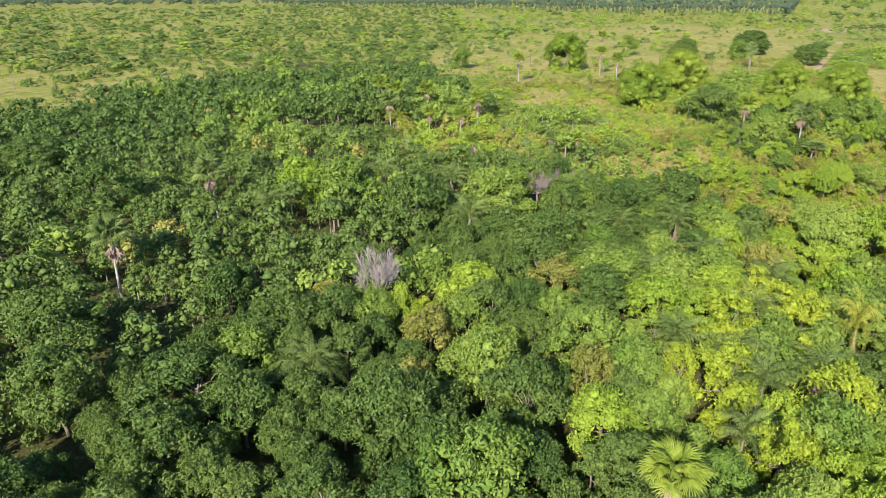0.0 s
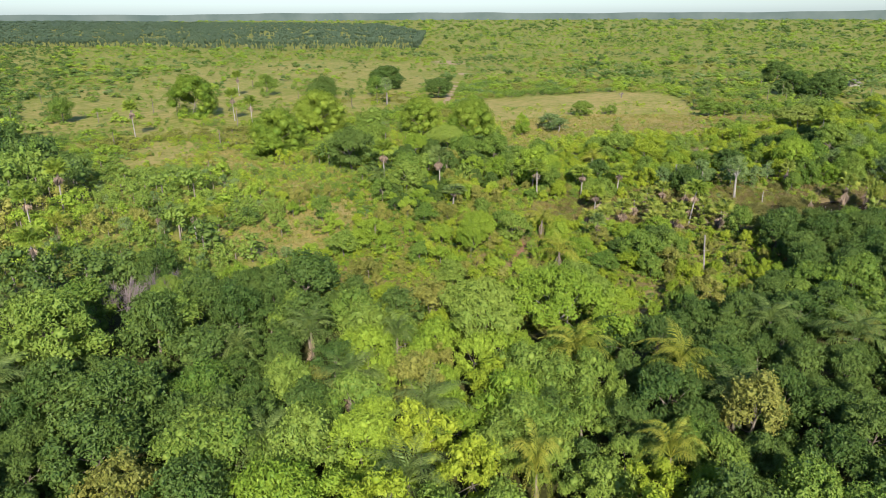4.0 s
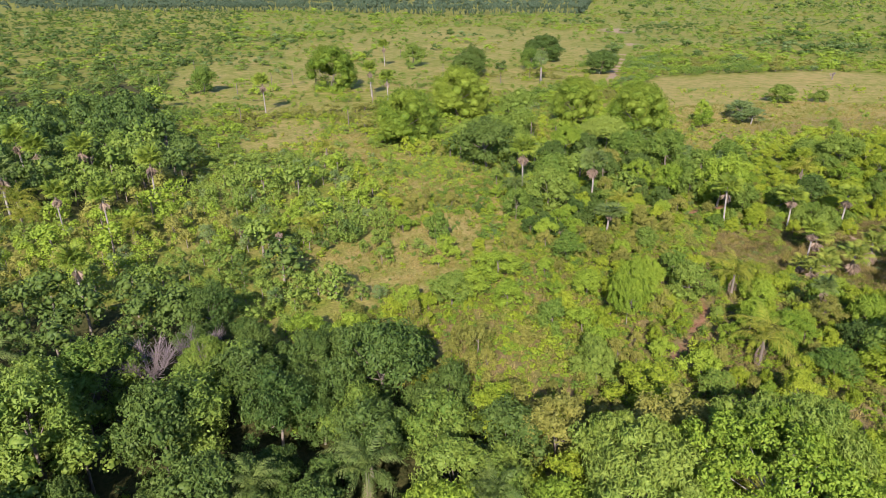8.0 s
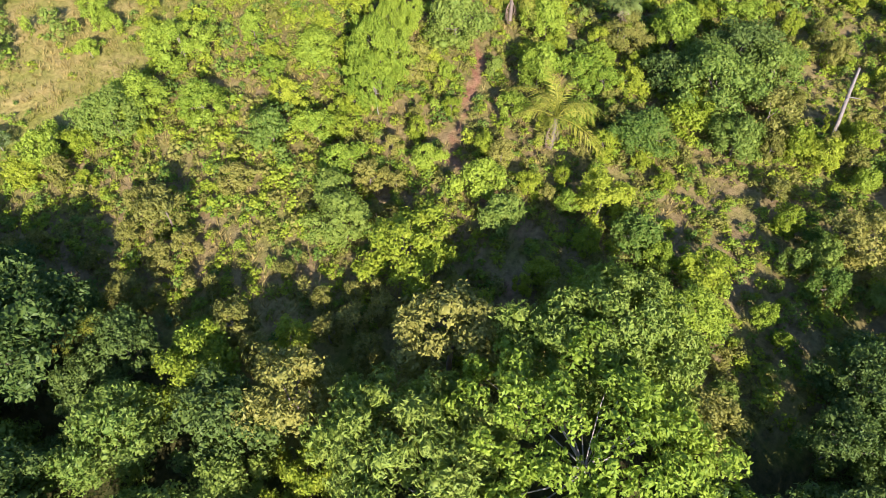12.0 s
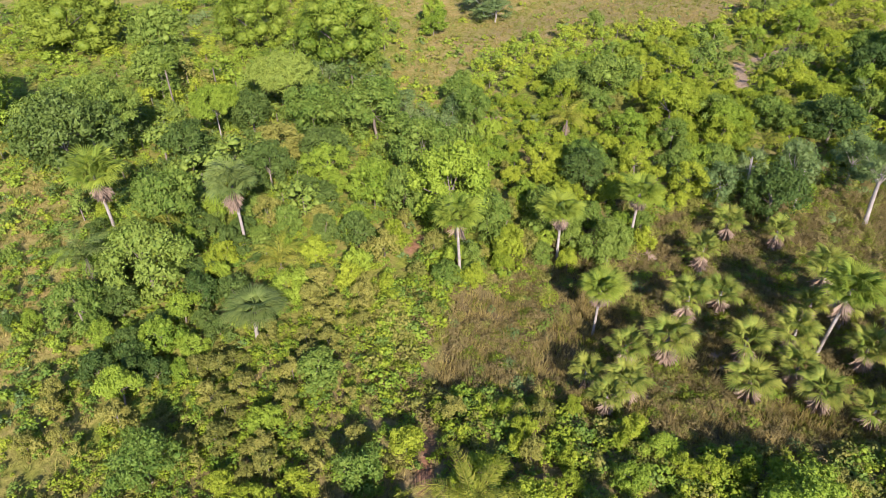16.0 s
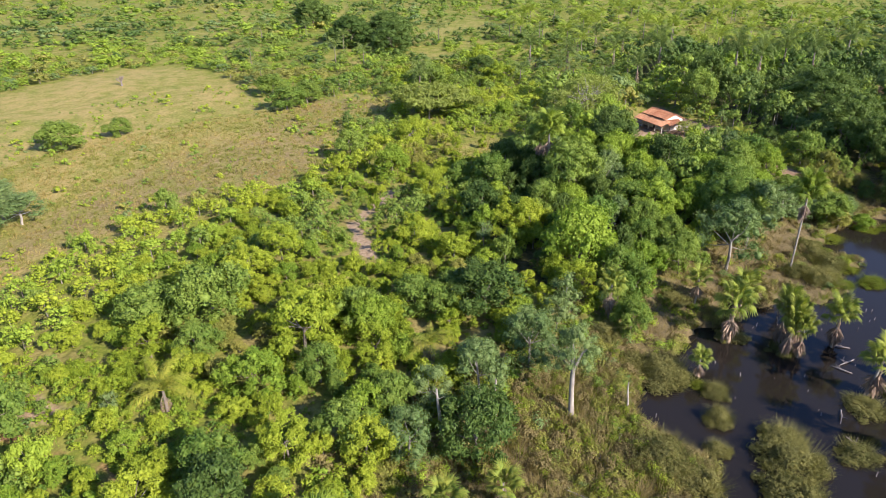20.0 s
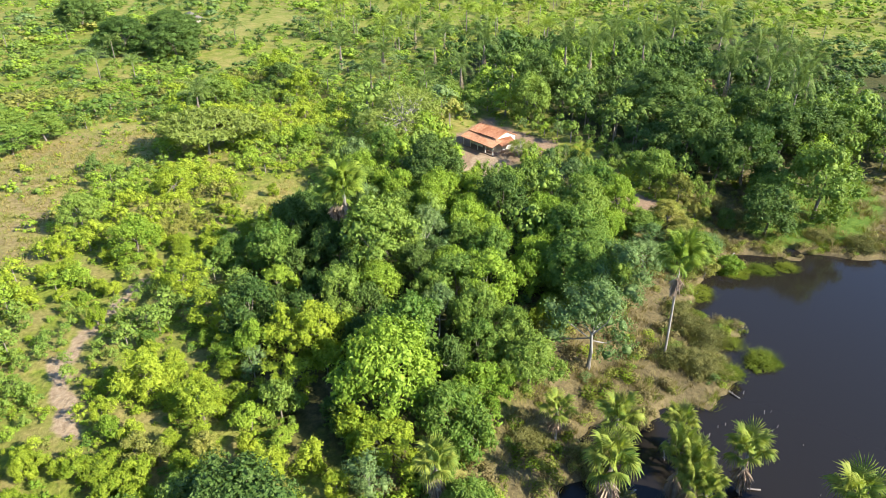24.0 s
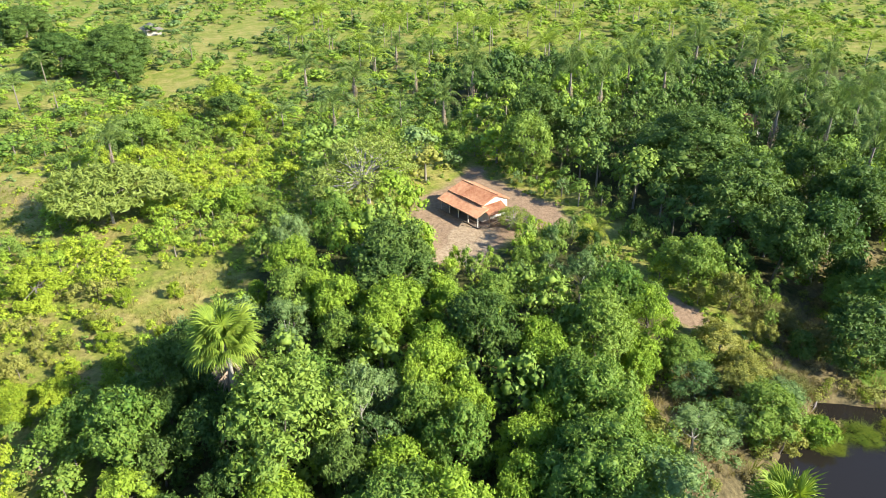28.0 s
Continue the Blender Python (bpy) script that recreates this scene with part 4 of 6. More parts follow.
def snag(x, y, height, thick, label, lean=(0.05, 0.02), tuft=False, seed=0):
    """A bare pale trunk, broken or with a few stubs."""
    g = np.random.default_rng(seed)
    root = new("bare_trunk")
    root.matrix_basis = Matrix.Translation((x, y, ground_at(x, y)))
    top = np.array([lean[0] * height, lean[1] * height, height])
    v, f = tube([(0, 0, -0.3), top * 0.3, top * 0.7 + (0.08, 0.05, 0), top], [thick * 1.25, thick, thick * 0.85, thick * 0.55], 8)
    put("trunk", mesh_of("trunk", v, [f], M_WHITE, flat=False), root)
    for i in range(3):
        k = top * g.uniform(0.6, 0.98)
        d = unit(g.normal(size=3) + (0, 0, 0.8))
        v, f = tube([k, k + d * height * 0.14], [thick * 0.35, thick * 0.12], 4)
        put("branch", mesh_of("branch", v, [f], M_WHITE), root)
    return tagged(root, label, "dead trunk")


# ---- palms ----
def fan_leaf(seed, mat, stalk=1.5, fan=1.45, segments=30, droop=0.38, sweep=2.6, wide=1.0):
    """A fan palm's leaf along +x: a stalk and a wheel of folded blades that part and bend down towards their tips."""
    g = np.random.default_rng(seed)
    sv, sf = tube([(0, 0, 0), (stalk * 0.5, 0, 0.12), (stalk, 0, 0)], [0.05, 0.04, 0.03], 4)
    vs, tri, k = [sv], [], len(sv)
    for i in range(segments):
        a = -sweep + 2 * sweep * i / (segments - 1) + g.uniform(-0.03, 0.03)
        q = abs(a) / sweep
        L = fan * (1.0 - 0.2 * q) * g.uniform(0.86, 1.08)
        d, s = np.array([math.cos(a), math.sin(a), 0]), np.array([-math.sin(a), math.cos(a), 0])
        w = 0.5 * L * 2 * sweep / segments * wide
        o = np.array([stalk, 0, 0])
        up = 0.16 * math.sin(2 * abs(a)) - 0.28 * q
        m0 = o + d * L * 0.3 + (0, 0, up * L * 0.3)
        m1 = o + d * L * 0.62 + (0, 0, (up - 0.1) * L * 0.62)
        tip = o + d * L * g.uniform(0.84, 0.94) + np.array([0, 0, up * L * 0.8 - droop * L * g.uniform(0.55, 1.25)])
        vs.append(np.array([o, m0 + s * w * 0.24 - (0, 0, 0.05), m0 + (0, 0, 0.03), m0 - s * w * 0.24 - (0, 0, 0.05), m1 + s * w * 0.27 - (0, 0, 0.06), m1 + (0, 0, 0.04), m1 - s * w * 0.27 - (0, 0, 0.06), tip]))
        tri.append(np.array([(0, 1, 2), (0, 2, 3), (1, 4, 5), (1, 5, 2), (2, 5, 6), (2, 6, 3), (4, 7, 5), (5, 7, 6)]) + k)
        k += 8
    return mesh_of("frond", np.concatenate(vs), [sf, np.concatenate(tri)], mat)


def feather_leaf(seed, mat, length=5.0, pairs=26, leaflet=0.95, arch=0.55, hang=0.5, sway=0.0):
    """A feather palm's leaf along +x, arching over and swaying aside, with two rows of hanging leaflets."""
    g = np.random.default_rng(seed)
    t = np.linspace(0, 1, 11)
    line = np.stack([length * t * (1 - 0.2 * t * t), length * sway * t * t + 0.08 * np.sin(3 * t), length * (0.46 * t - arch * 1.3 * t ** 2.2)], 1)
    sv, sf = tube(line, 0.065 * (1.05 - t), 4)
    vs, tri = [], []
    k = 0
    for i in range(pairs):
        q = 0.14 + 0.86 * i / (pairs - 1)
        p = np.array([np.interp(q, t, line[:, j]) for j in range(3)])
        p2 = np.array([np.interp(min(q + 0.04, 1), t, line[:, j]) for j in range(3)])
        d = unit(p2 - p + (1e-4, 0, 0))
        for sgn in (1, -1):
            if g.random() < 0.06:
                continue
            L = leaflet * math.sin(math.pi * min(0.93, 0.2 + 0.76 * q)) ** 0.6 * g.uniform(0.7, 1.12)
            side = unit(np.array([0, sgn, 0]) * 0.8 + d * g.uniform(0.4, 0.8) + (0, 0, g.uniform(-0.1, 0.3)))
            mid = p + side * L * 0.5 + (0, 0, 0.08 * L)
            tip = p + side * L * 0.88 + np.array([0, 0, -hang * L * g.uniform(0.5, 1.25)])
            w = d * length * 0.27 / pairs
            vs.append(np.array([p, mid + w, tip, mid - w]))
            tri.append(np.array([(0, 1, 3), (1, 2, 3)]) + k)
            k += 4
    v = np.concatenate([sv] + vs)
    return mesh_of("frond", v, [sf, np.concatenate(tri) + len(sv)], mat)


def palm_trunk(height, thick, mat, bend=0.0):
    n = 9
    pts = [(bend * (i / n) ** 2 * height, 0, -0.3 + (height + 0.3) * i / n) for i in range(n + 1)]
    rad = [thick * (1.25 if i == 0 else 1.0 - 0.25 * i / n + (0.05 if i % 2 else 0)) for i in range(n + 1)]
    v, f = tube(pts, rad, 8)
    return mesh_of("trunk", v, [f], mat, flat=False)


def palm_proto(kind, seed, leaves, count, trunk, height, label, spread=(-0.3, 1.3), dead=None, dead_count=0, size=1.0, bend=0.0):
    g = np.random.default_rng(seed)
    root = new(kind)
    put("trunk", trunk, root)
    top = Vector((bend * height, 0, height))
    for i in range(count):
        up = spread[0] + (spread[1] - spread[0]) * (i + 0.5) / count
        m = Matrix.Translation(top) @ Euler((g.uniform(-0.3, 0.3), -up, i * 2.39996 + g.uniform(-0.25, 0.25)), "XYZ").to_matrix().to_4x4() @ Matrix.Diagonal((*(Vector((1, 1, 1)) * size * g.uniform(0.85, 1.1)), 1))
        put("frond", leaves[g.integers(len(leaves))], root, m)
    for i in range(dead_count):
        m = Matrix.Translation(top - Vector((0, 0, 0.5))) @ Euler((g.uniform(-0.3, 0.3), g.uniform(1.3, 1.66), i * 2.39996), "XYZ").to_matrix().to_4x4() @ Matrix.Diagonal((*(Vector((1.15, 0.95, 1)) * size * g.uniform(0.8, 1.15)), 1))
        put("dead_frond", dead, root, m, "withered brown hanging frond")
    root["high"] = height
    return tagged(root, label, "palm tree")


FAN = [fan_leaf(i, M_FROND, 1.4, 1.7, 30, 0.4) for i in range(3)]
FAN_D = [fan_leaf(5 + i, M_FROND_D, 1.4, 1.7, 30, 0.45) for i in range(3)]
FAN_Y = [fan_leaf(10 + i, M_FAN_Y, 1.2, 1.25, 24, 0.42) for i in range(3)]
FAN_DEAD = fan_leaf(20, M_DEADLEAF, 0.9, 1.9, 12, 0.12, 1.0, 1.5)
FEA = [feather_leaf(i, M_FROND_D, 5.2, 44, 1.0, 0.62, 0.75, w) for i, w in enumerate((0.16, -0.14, 0.03))]
FEA_Y = [feather_leaf(10 + i, M_FROND_Y, 4.7, 40, 0.95, 0.66, 0.85, w) for i, w in enumerate((0.2, -0.18, 0.05))]
FEA_DRY = feather_leaf(15, M_DEADLEAF, 4.2, 30, 0.7, 0.8, 0.9, 0.1)
PALMS = dict(
    fan_tall=[palm_proto("fan_palm", 1, FAN, 22, palm_trunk(9.0, 0.17, M_PALMTRUNK), 9.0, "tall fan palm with pale trunk and withered skirt", dead=FAN_DEAD, dead_count=22),
              palm_proto("fan_palm", 2, FAN_D, 22, palm_trunk(8.0, 0.17, M_PALMTRUNK, 0.05), 8.0, "tall fan palm with dark fronds and a ragged brown skirt", dead=FAN_DEAD, dead_count=22, bend=0.05)],
    fan_clean=[palm_proto("fan_palm", 3, FAN, 22, palm_trunk(8.5, 0.16, M_PALMTRUNK), 8.5, "tall fan palm with a clean pale trunk and wide green fronds", dead=FAN_DEAD, dead_count=3)],
    fan_small=[palm_proto("fan_palm", 4 + i, FAN_Y, 15, palm_trunk(4.0, 0.15, M_PALMTRUNK, 0.06), 4.0, "young yellow-green fan palm with dry fronds in swamp", dead=FAN_DEAD, dead_count=15, bend=0.06) for i in range(2)],
    feather=[palm_proto("feather_palm", 7 + i, FEA, 16, palm_trunk(4.5, 0.22, M_BARK), 4.5, "feather palm with long arching green fronds", spread=(-0.1, 1.35), dead=FEA_DRY, dead_count=2) for i in range(2)],
    feather_yellow=[palm_proto("feather_palm", 9 + i, FEA_Y, 13, palm_trunk(3.2, 0.2, M_BARK), 3.2, "feather palm with bright yellow-green arching fronds", spread=(-0.15, 1.3), dead=FEA_DRY, dead_count=2) for i in range(2)])


def set_palm(kind, x, y, r, full, height=None, tall=1.0, group="", pick=None, lean=None):
    protos = PALMS[kind]
    p = protos[rng.integers(len(protos)) if pick is None else pick]
    s = max(0.55, min(1.35, r / full))
    base = p.get("high", 8.0)
    if height:
        tall = height / (base * s)
    ob = copy_thing(p, Matrix.LocRotScale((x, y, ground_at(x, y)), Euler((*(lean or (rng.uniform(-0.04, 0.04), rng.uniform(-0.04, 0.04))), 0.0 if lean else rng.uniform(0, 6.28))), (s, s, s * tall)))
    if group:
        tagged(ob, group=group)
    TAKEN.append((x, y, 1.2))
    return ob


for i, (x, y, r, high) in enumerate(((182.2, 120.0, 3.5, 9.0), (202.3, 105.9, 3.2, 7.6), (192.4, 111.9, 3.2, 7.4), (172.2, 147.3, 3.6, 9.4), (162.8, 160.6, 3.9, 11.5), (287.0, 72.5, 3.6, 14.2))):
    set_palm("fan_clean" if i in (0, 5) else "fan_tall", x, y, r, 2.8, high, group="fan palms")
for x, y in ((182.2, 120.0), (202.3, 105.9), (192.4, 111.9), (172.2, 147.3), (162.8, 160.6)):
    for i in range(4):
        a0 = 1.1 + 1.57 * i + rng.uniform(-0.4, 0.4)
        grow(("bright", "mid", "yellow", "mid")[i], x + 2.2 * math.cos(a0), y + 2.2 * math.sin(a0), rng.uniform(1.3, 1.9), rng.uniform(2.6, 4.2))
for i, (x, y, r) in enumerate(FAN_TALL):
    set_palm("fan_clean" if i % 4 == 0 else "fan_tall", x, y, r, 2.8, group="fan palms")
set_palm("fan_tall", 160.2, 132.0, 4.4, 2.8, 4.4, group="fan palms")
set_palm("fan_clean", 193.5, 81.2, 3.5, 2.8, 9.5, group="fan palms", lean=(0.09, 0.07))
set_palm("fan_tall", 183.7, 102.9, 2.7, 2.8, 7.0, group="fan palms")
for x, y, r in FAN_SMALL:
    set_palm("fan_small", x, y, r * 1.2, 2.2, tall=rng.uniform(0.7, 1.05) if x < 215 else rng.uniform(1.0, 1.45), group="young fan palms of the swamp")
for x, y, r in FEATHER:
    set_palm("feather", x, y, r * 1.25, 4.2, (11.5 if inside((x, y), HOUSE_WOODS) else 7.5) if x > 300 else 5.2 if x < 115 and y < 105 else None, group="feather palms")
for x, y, r in FEATHER_YELLOW:
    set_palm("feather_yellow", x, y, r * 1.05, 3.9, 5.4 if x < 120 and y < 70 else None, group="feather palms")
for x, y, r in ((97.6, 106.7, 2.4), (317.9, 21.1, 2.7)):
    set_palm("feather_yellow", x, y, r, 3.6, tall=1.3)
set_palm("fan_clean", 259.9, 36.8, 3.0, 2.8, tall=1.55)
for dx, dy in ((0, 0), (1.2, 0.8), (-0.9, 1.1), (0.4, -1.3), (-1.3, -0.6)):
    set_palm("fan_small", 238.2 + dx, 47.8 + dy, 1.75, 2.2, 6.6 + 0.5 * dx, lean=(0.07 * dy, 0.07 * dx))
for protos in PALMS.values():
    for p in protos:
        for o in (*p.children_recursive, p):
            bpy.data.objects.remove(o)
plant_tree("tree", P_PALE, 330.8, 29.4, 2.8, 4.4, "small thin pale bush with white branches beside the house", rng)
TAKEN.append((330.8, 29.4, 2.6))

# ---- filling woods and scrub ----
def zone(x, y):
    p = (x, y)
    if inside(p, LAKE):
        return "lake"
    if inside(p, SWAMP):
        return "swamp"
    if inside(p, YARD) or inside(p, LANE) or inside(p, MEADOW):
        return "yard"
    if inside(p, FIELD) or inside(p, GLADE) or inside(p, GLADE_E) or inside(p, PASTURE):
        return "field"
    if inside(p, SAVANNA) or inside(p, FAR_GRASS) or inside(p, FAR_GRASS_W):
        return "savanna"
    if inside(p, TALL_WOODS):
        return "tall"
    if inside(p, THICKET):
        return "thicket"
    if inside(p, HOUSE_WOODS) or inside(p, WEST_WOODS):
        return "dark"
    if inside(p, WOODS_EDGE):
        return "woods"
    return "scrub"


MIXES = dict(
    dry_scrub=(("mid", 0.24), ("bright", 0.26), ("yellow", 0.22), ("olive", 0.28)),
    house=(("dark", 0.58), ("mid", 0.34), ("bright", 0.08)),
    dry=(("mid", 0.16), ("bright", 0.18), ("yellow", 0.34), ("olive", 0.32)),
    woods=(("dark", 0.25), ("olive", 0.04), ("mid", 0.45), ("yellow", 0.07), ("bright", 0.19)),
    thicket=(("mid", 0.12), ("bright", 0.30), ("yellow", 0.52), ("olive", 0.06)),
    tall=(("dark", 0.07), ("grey", 0.20), ("mid", 0.32), ("bright", 0.41)),
    dark=(("dark", 0.78), ("mid", 0.22)),
    savanna=(("mid", 0.35), ("bright", 0.20), ("yellow", 0.22), ("olive", 0.23)),
    far_scrub=(("dark", 0.10), ("mid", 0.46), ("grey", 0.08), ("bright", 0.28), ("olive", 0.08)),
    scrub=(("grey", 0.04), ("mid", 0.34), ("bright", 0.30), ("yellow", 0.22), ("olive", 0.10)))
SIZES = dict(woods=(2.3, 4.6), thicket=(1.3, 2.4), tall=(2.2, 3.8), dark=(2.6, 4.8), scrub=(1.0, 2.3), savanna=(0.8, 1.8))
SHARE = dict(woods=0.95, thicket=0.95, tall=0.95, dark=0.95, scrub=0.97, savanna=0.5)
fill = np.random.default_rng(11)
CELL = 8.0
buckets = {}


def free(x, y, r, near=0.58):
    cx, cy = int(x // CELL), int(y // CELL)
    for i in (-2, -1, 0, 1, 2):
        for j in (-2, -1, 0, 1, 2):
            for a0, b0, q in buckets.get((cx + i, cy + j), ()):
                if (x - a0) ** 2 + (y - b0) ** 2 < (near * (r + q)) ** 2:
                    return False
    return True


def note(x, y, r):
    buckets.setdefault((int(x // CELL), int(y // CELL)), []).append((x, y, r))


for t in TAKEN:
    note(*t)
EYES = [(1, 0), (22, 18), (38, 29), (60, 47), (85, 64), (110, 77), (137, 88), (165, 96), (190, 87), (236, 66)]


def view_gap(x, y):
    """Least distance at which the path sees a place ahead of it."""
    return min(math.hypot(x - a0, y - b0) for a0, b0 in EYES)


def gap_to(x, y, line):
    return float(line_gap(np.array([x]), np.array([y]), line)[0])


def pick(zn, x=None, y=None):
    u, s = fill.random(), 0
    if x is not None:
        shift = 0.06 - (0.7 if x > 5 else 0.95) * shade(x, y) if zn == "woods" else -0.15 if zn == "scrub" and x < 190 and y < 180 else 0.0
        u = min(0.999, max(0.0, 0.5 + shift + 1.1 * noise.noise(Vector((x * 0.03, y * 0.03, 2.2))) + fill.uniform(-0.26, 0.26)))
    for k, w in MIXES[zn]:
        s += w
        if u < s:
            return k
    return MIXES[zn][0][0]


def near_poly(x, y, poly):
    return float(line_gap(np.array([x]), np.array([y]), poly, True)[0])


FILL = []
for n in range(30000):
    x, y = fill.uniform(-90, 430), fill.uniform(-60, 330)
    behind = y < 25 - x * 0.35 or (x < 100 and y < -0.1 * x)
    zn = zone(x, y)
    if zn not in MIXES or fill.random() > (SHARE[zn] if zn != "savanna" else 0.22 + 1.3 * noise.noise(Vector((x * 0.07, y * 0.07, 4)))):
        continue
    r = fill.uniform(*SIZES[zn])
    if inside((x, y), FRONT) or inside((x, y), SIDE):
        r = min(r, fill.uniform(0.9, 1.7))
    if inside((x, y), LANE_SIDE):
        r = min(r, fill.uniform(0.8, 1.4))
    if zn == "scrub" and x > 335:
        r *= 1.25
    if zn == "thicket" and low_growth(x, y):
        r = min(r, fill.uniform(0.8, 1.4))
    if inside((x, y), DRY):
        if fill.random() < 0.3:
            continue
        r = fill.uniform(0.8, 2.0)
    elif zn == "scrub" and fill.random() < (0.12 if view_gap(x, y) < 110 else 0.22):
        r *= fill.uniform(1.5, 2.4)
    if any(inside((x, y), p) for p in CLEARINGS):
        if fill.random() < 0.5:
            continue
        r = min(r, fill.uniform(0.7, 1.4))
    if not free(x, y, r, 0.5 if zn == "thicket" else 0.58) or any(near_poly(x, y, p) < r * k for p, k in ((YARD, 0.8 if x < 333 else 0.4), (LANE, 0.9), (LAKE, 0.6), (FIELD, 0.4), (GLADE, 0.7))) or gap_to(x, y, TRACK) < r * 0.5 + 0.6 or gap_to(x, y, TRACK_THICKET) < r * 0.45 + 0.5 or gap_to(x, y, TRACK_FAR) < r + 1:
        continue
    note(x, y, r)
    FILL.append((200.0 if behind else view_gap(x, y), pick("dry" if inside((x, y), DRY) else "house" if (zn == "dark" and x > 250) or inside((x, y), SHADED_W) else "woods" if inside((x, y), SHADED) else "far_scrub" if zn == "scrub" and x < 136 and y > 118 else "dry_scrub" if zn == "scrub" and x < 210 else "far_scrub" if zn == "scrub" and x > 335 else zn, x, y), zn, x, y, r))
HIGH = dict(woods=1.0, thicket=0.72, tall=1.15, dark=1.1, scrub=0.85, savanna=0.8)
FILL.sort()
ROOM = dict(bright=300 - len(BRIGHT), mid=300 - len(MID), dark=300 - len(DARK), yellow=300 - len(YELLOW), olive=200 - len(OLIVE), grey=200 - len(GREY))
MIDDLE, OUTER = [], []
for d, kind, zn, x, y, r in FILL:
    if d < 115 and r > 1.0 and ROOM[kind] > 0:
        ROOM[kind] -= 1
        grow(kind, x, y, r, (1.4 + 1.8 * r) * HIGH[zn], "wood and scrub trees")
    else:
        (MIDDLE if d < 165 else OUTER).append((kind, zn, x, y, r if d < 165 else r * 1.15))

LEAF_MATS = dict(bright=0, mid=1, dark=2, yellow=3, olive=4, grey=5)
LEAF_SLOTS = [M_BRIGHT, M_MID, M_DARK, M_YELLOW, M_OLIVE, M_GREY, M_PINE_HAZED, M_BARK, M_SEDGE, M_REED]


def light_crown(seed, clumps, leaves, size, flat, core=0.85, fine=False, clump=(0.28, 0.48)):
    g = np.random.default_rng(seed)
    c, rc, (v, f), core = crown_shape(g, clumps, leaves, size, flat, core=core, clump=clump, low=-0.7, leaf=plates, bias=0.25, fine=fine, shag=0.22)
    return (v, f, core[0], core[1]) if core is not None else (v, f, np.zeros((0, 3)), np.zeros((0, 3), int))


def scatter(name, rows, protos, label, category, trunk=True):
    """Joins many light plants into one mesh: rows of (material, x, y, ground, radius, height, lift)."""
    g = np.random.default_rng(len(rows))
    V, Q, T, mi_q, mi_t, k = [], [], [], [], [], 0
    for mat, x, y, z0, r, h, z1 in rows:
        v, f, cv, cf = protos[g.integers(len(protos))]
        a0 = g.uniform(0, 6.28)
        ca, sa = math.cos(a0), math.sin(a0)
        w = np.concatenate([v, cv])
        w = np.stack([(w[:, 0] * ca - w[:, 1] * sa) * r + x, (w[:, 0] * sa + w[:, 1] * ca) * r + y, w[:, 2] * h + z0 + z1], 1)
        V.append(w)
        Q.append(f + k)
        T.append(cf + k + len(v))
        mi_q.append(np.full(len(f), mat))
        mi_t.append(np.full(len(cf), mat))
        k += len(w)
        if trunk and r > 1.6:
            tv, tf = tube([(x, y, z0 - 0.2), (x, y, z0 + z1)], [0.06 * r, 0.04 * r], 4)
            V.append(tv)
            Q.append(tf + k)
            mi_q.append(np.full(len(tf), 7))
            k += len(tv)
    me = mesh_of(name, np.concatenate(V), [np.concatenate(Q) if Q else np.zeros((0, 4), int), np.concatenate(T)], LEAF_SLOTS, np.concatenate(mi_q + mi_t))
    return tagged(new(name, me), label, category, kind="stuff")


MEDIUM = [light_crown(180 + i, 14, 28, 0.115, 0.9, 0.7, False, (0.22, 0.42)) for i in range(6)]
LIGHT = [light_crown(200 + i, 12, 20, 0.13, 0.9, 0.74, False, (0.22, 0.42)) for i in range(6)]
SHRUB_FINE = [light_crown(230 + i, 8, 13, 0.16, 0.8, 0.7) for i in range(6)]
SHRUB = [light_crown(220 + i, 5, 12, 0.22, 0.75, 0.85) for i in range(5)]
CLUMP = [light_crown(240 + i, 7, 9, 0.2, 0.8, 0.85) for i in range(5)]
FAR_NEAR = [light_crown(250 + i, 11, 17, 0.13, 0.85, 0.78, False, (0.22, 0.42)) for i in range(5)]


def many(points):
    a0 = np.array(points, float)
    return heights(a0[:, 0], a0[:, 1])


def low_scrub(zn, x, y):
    """Beyond the field and the savanna the scrub stays low."""
    return 0.66 if zn in ("scrub", "savanna") and (y > 215 or x > 385) else 1.0


for name, rows, protos in (("woods", MIDDLE, MEDIUM), ("outer_woods", OUTER, LIGHT)):
    zs = many([(q[2], q[3]) for q in rows])
    scatter(name, [(LEAF_MATS[kind], x, y, z, r, (1.4 + 1.8 * r) * 0.5 * HIGH[zn] * low_scrub(zn, x, y), (1.4 + 1.8 * r) * 0.5 * HIGH[zn] * low_scrub(zn, x, y) ** 2) for (kind, zn, x, y, r), z in zip(rows, zs)], protos, "mixed green woods and scrub trees", "woods")

rows = []
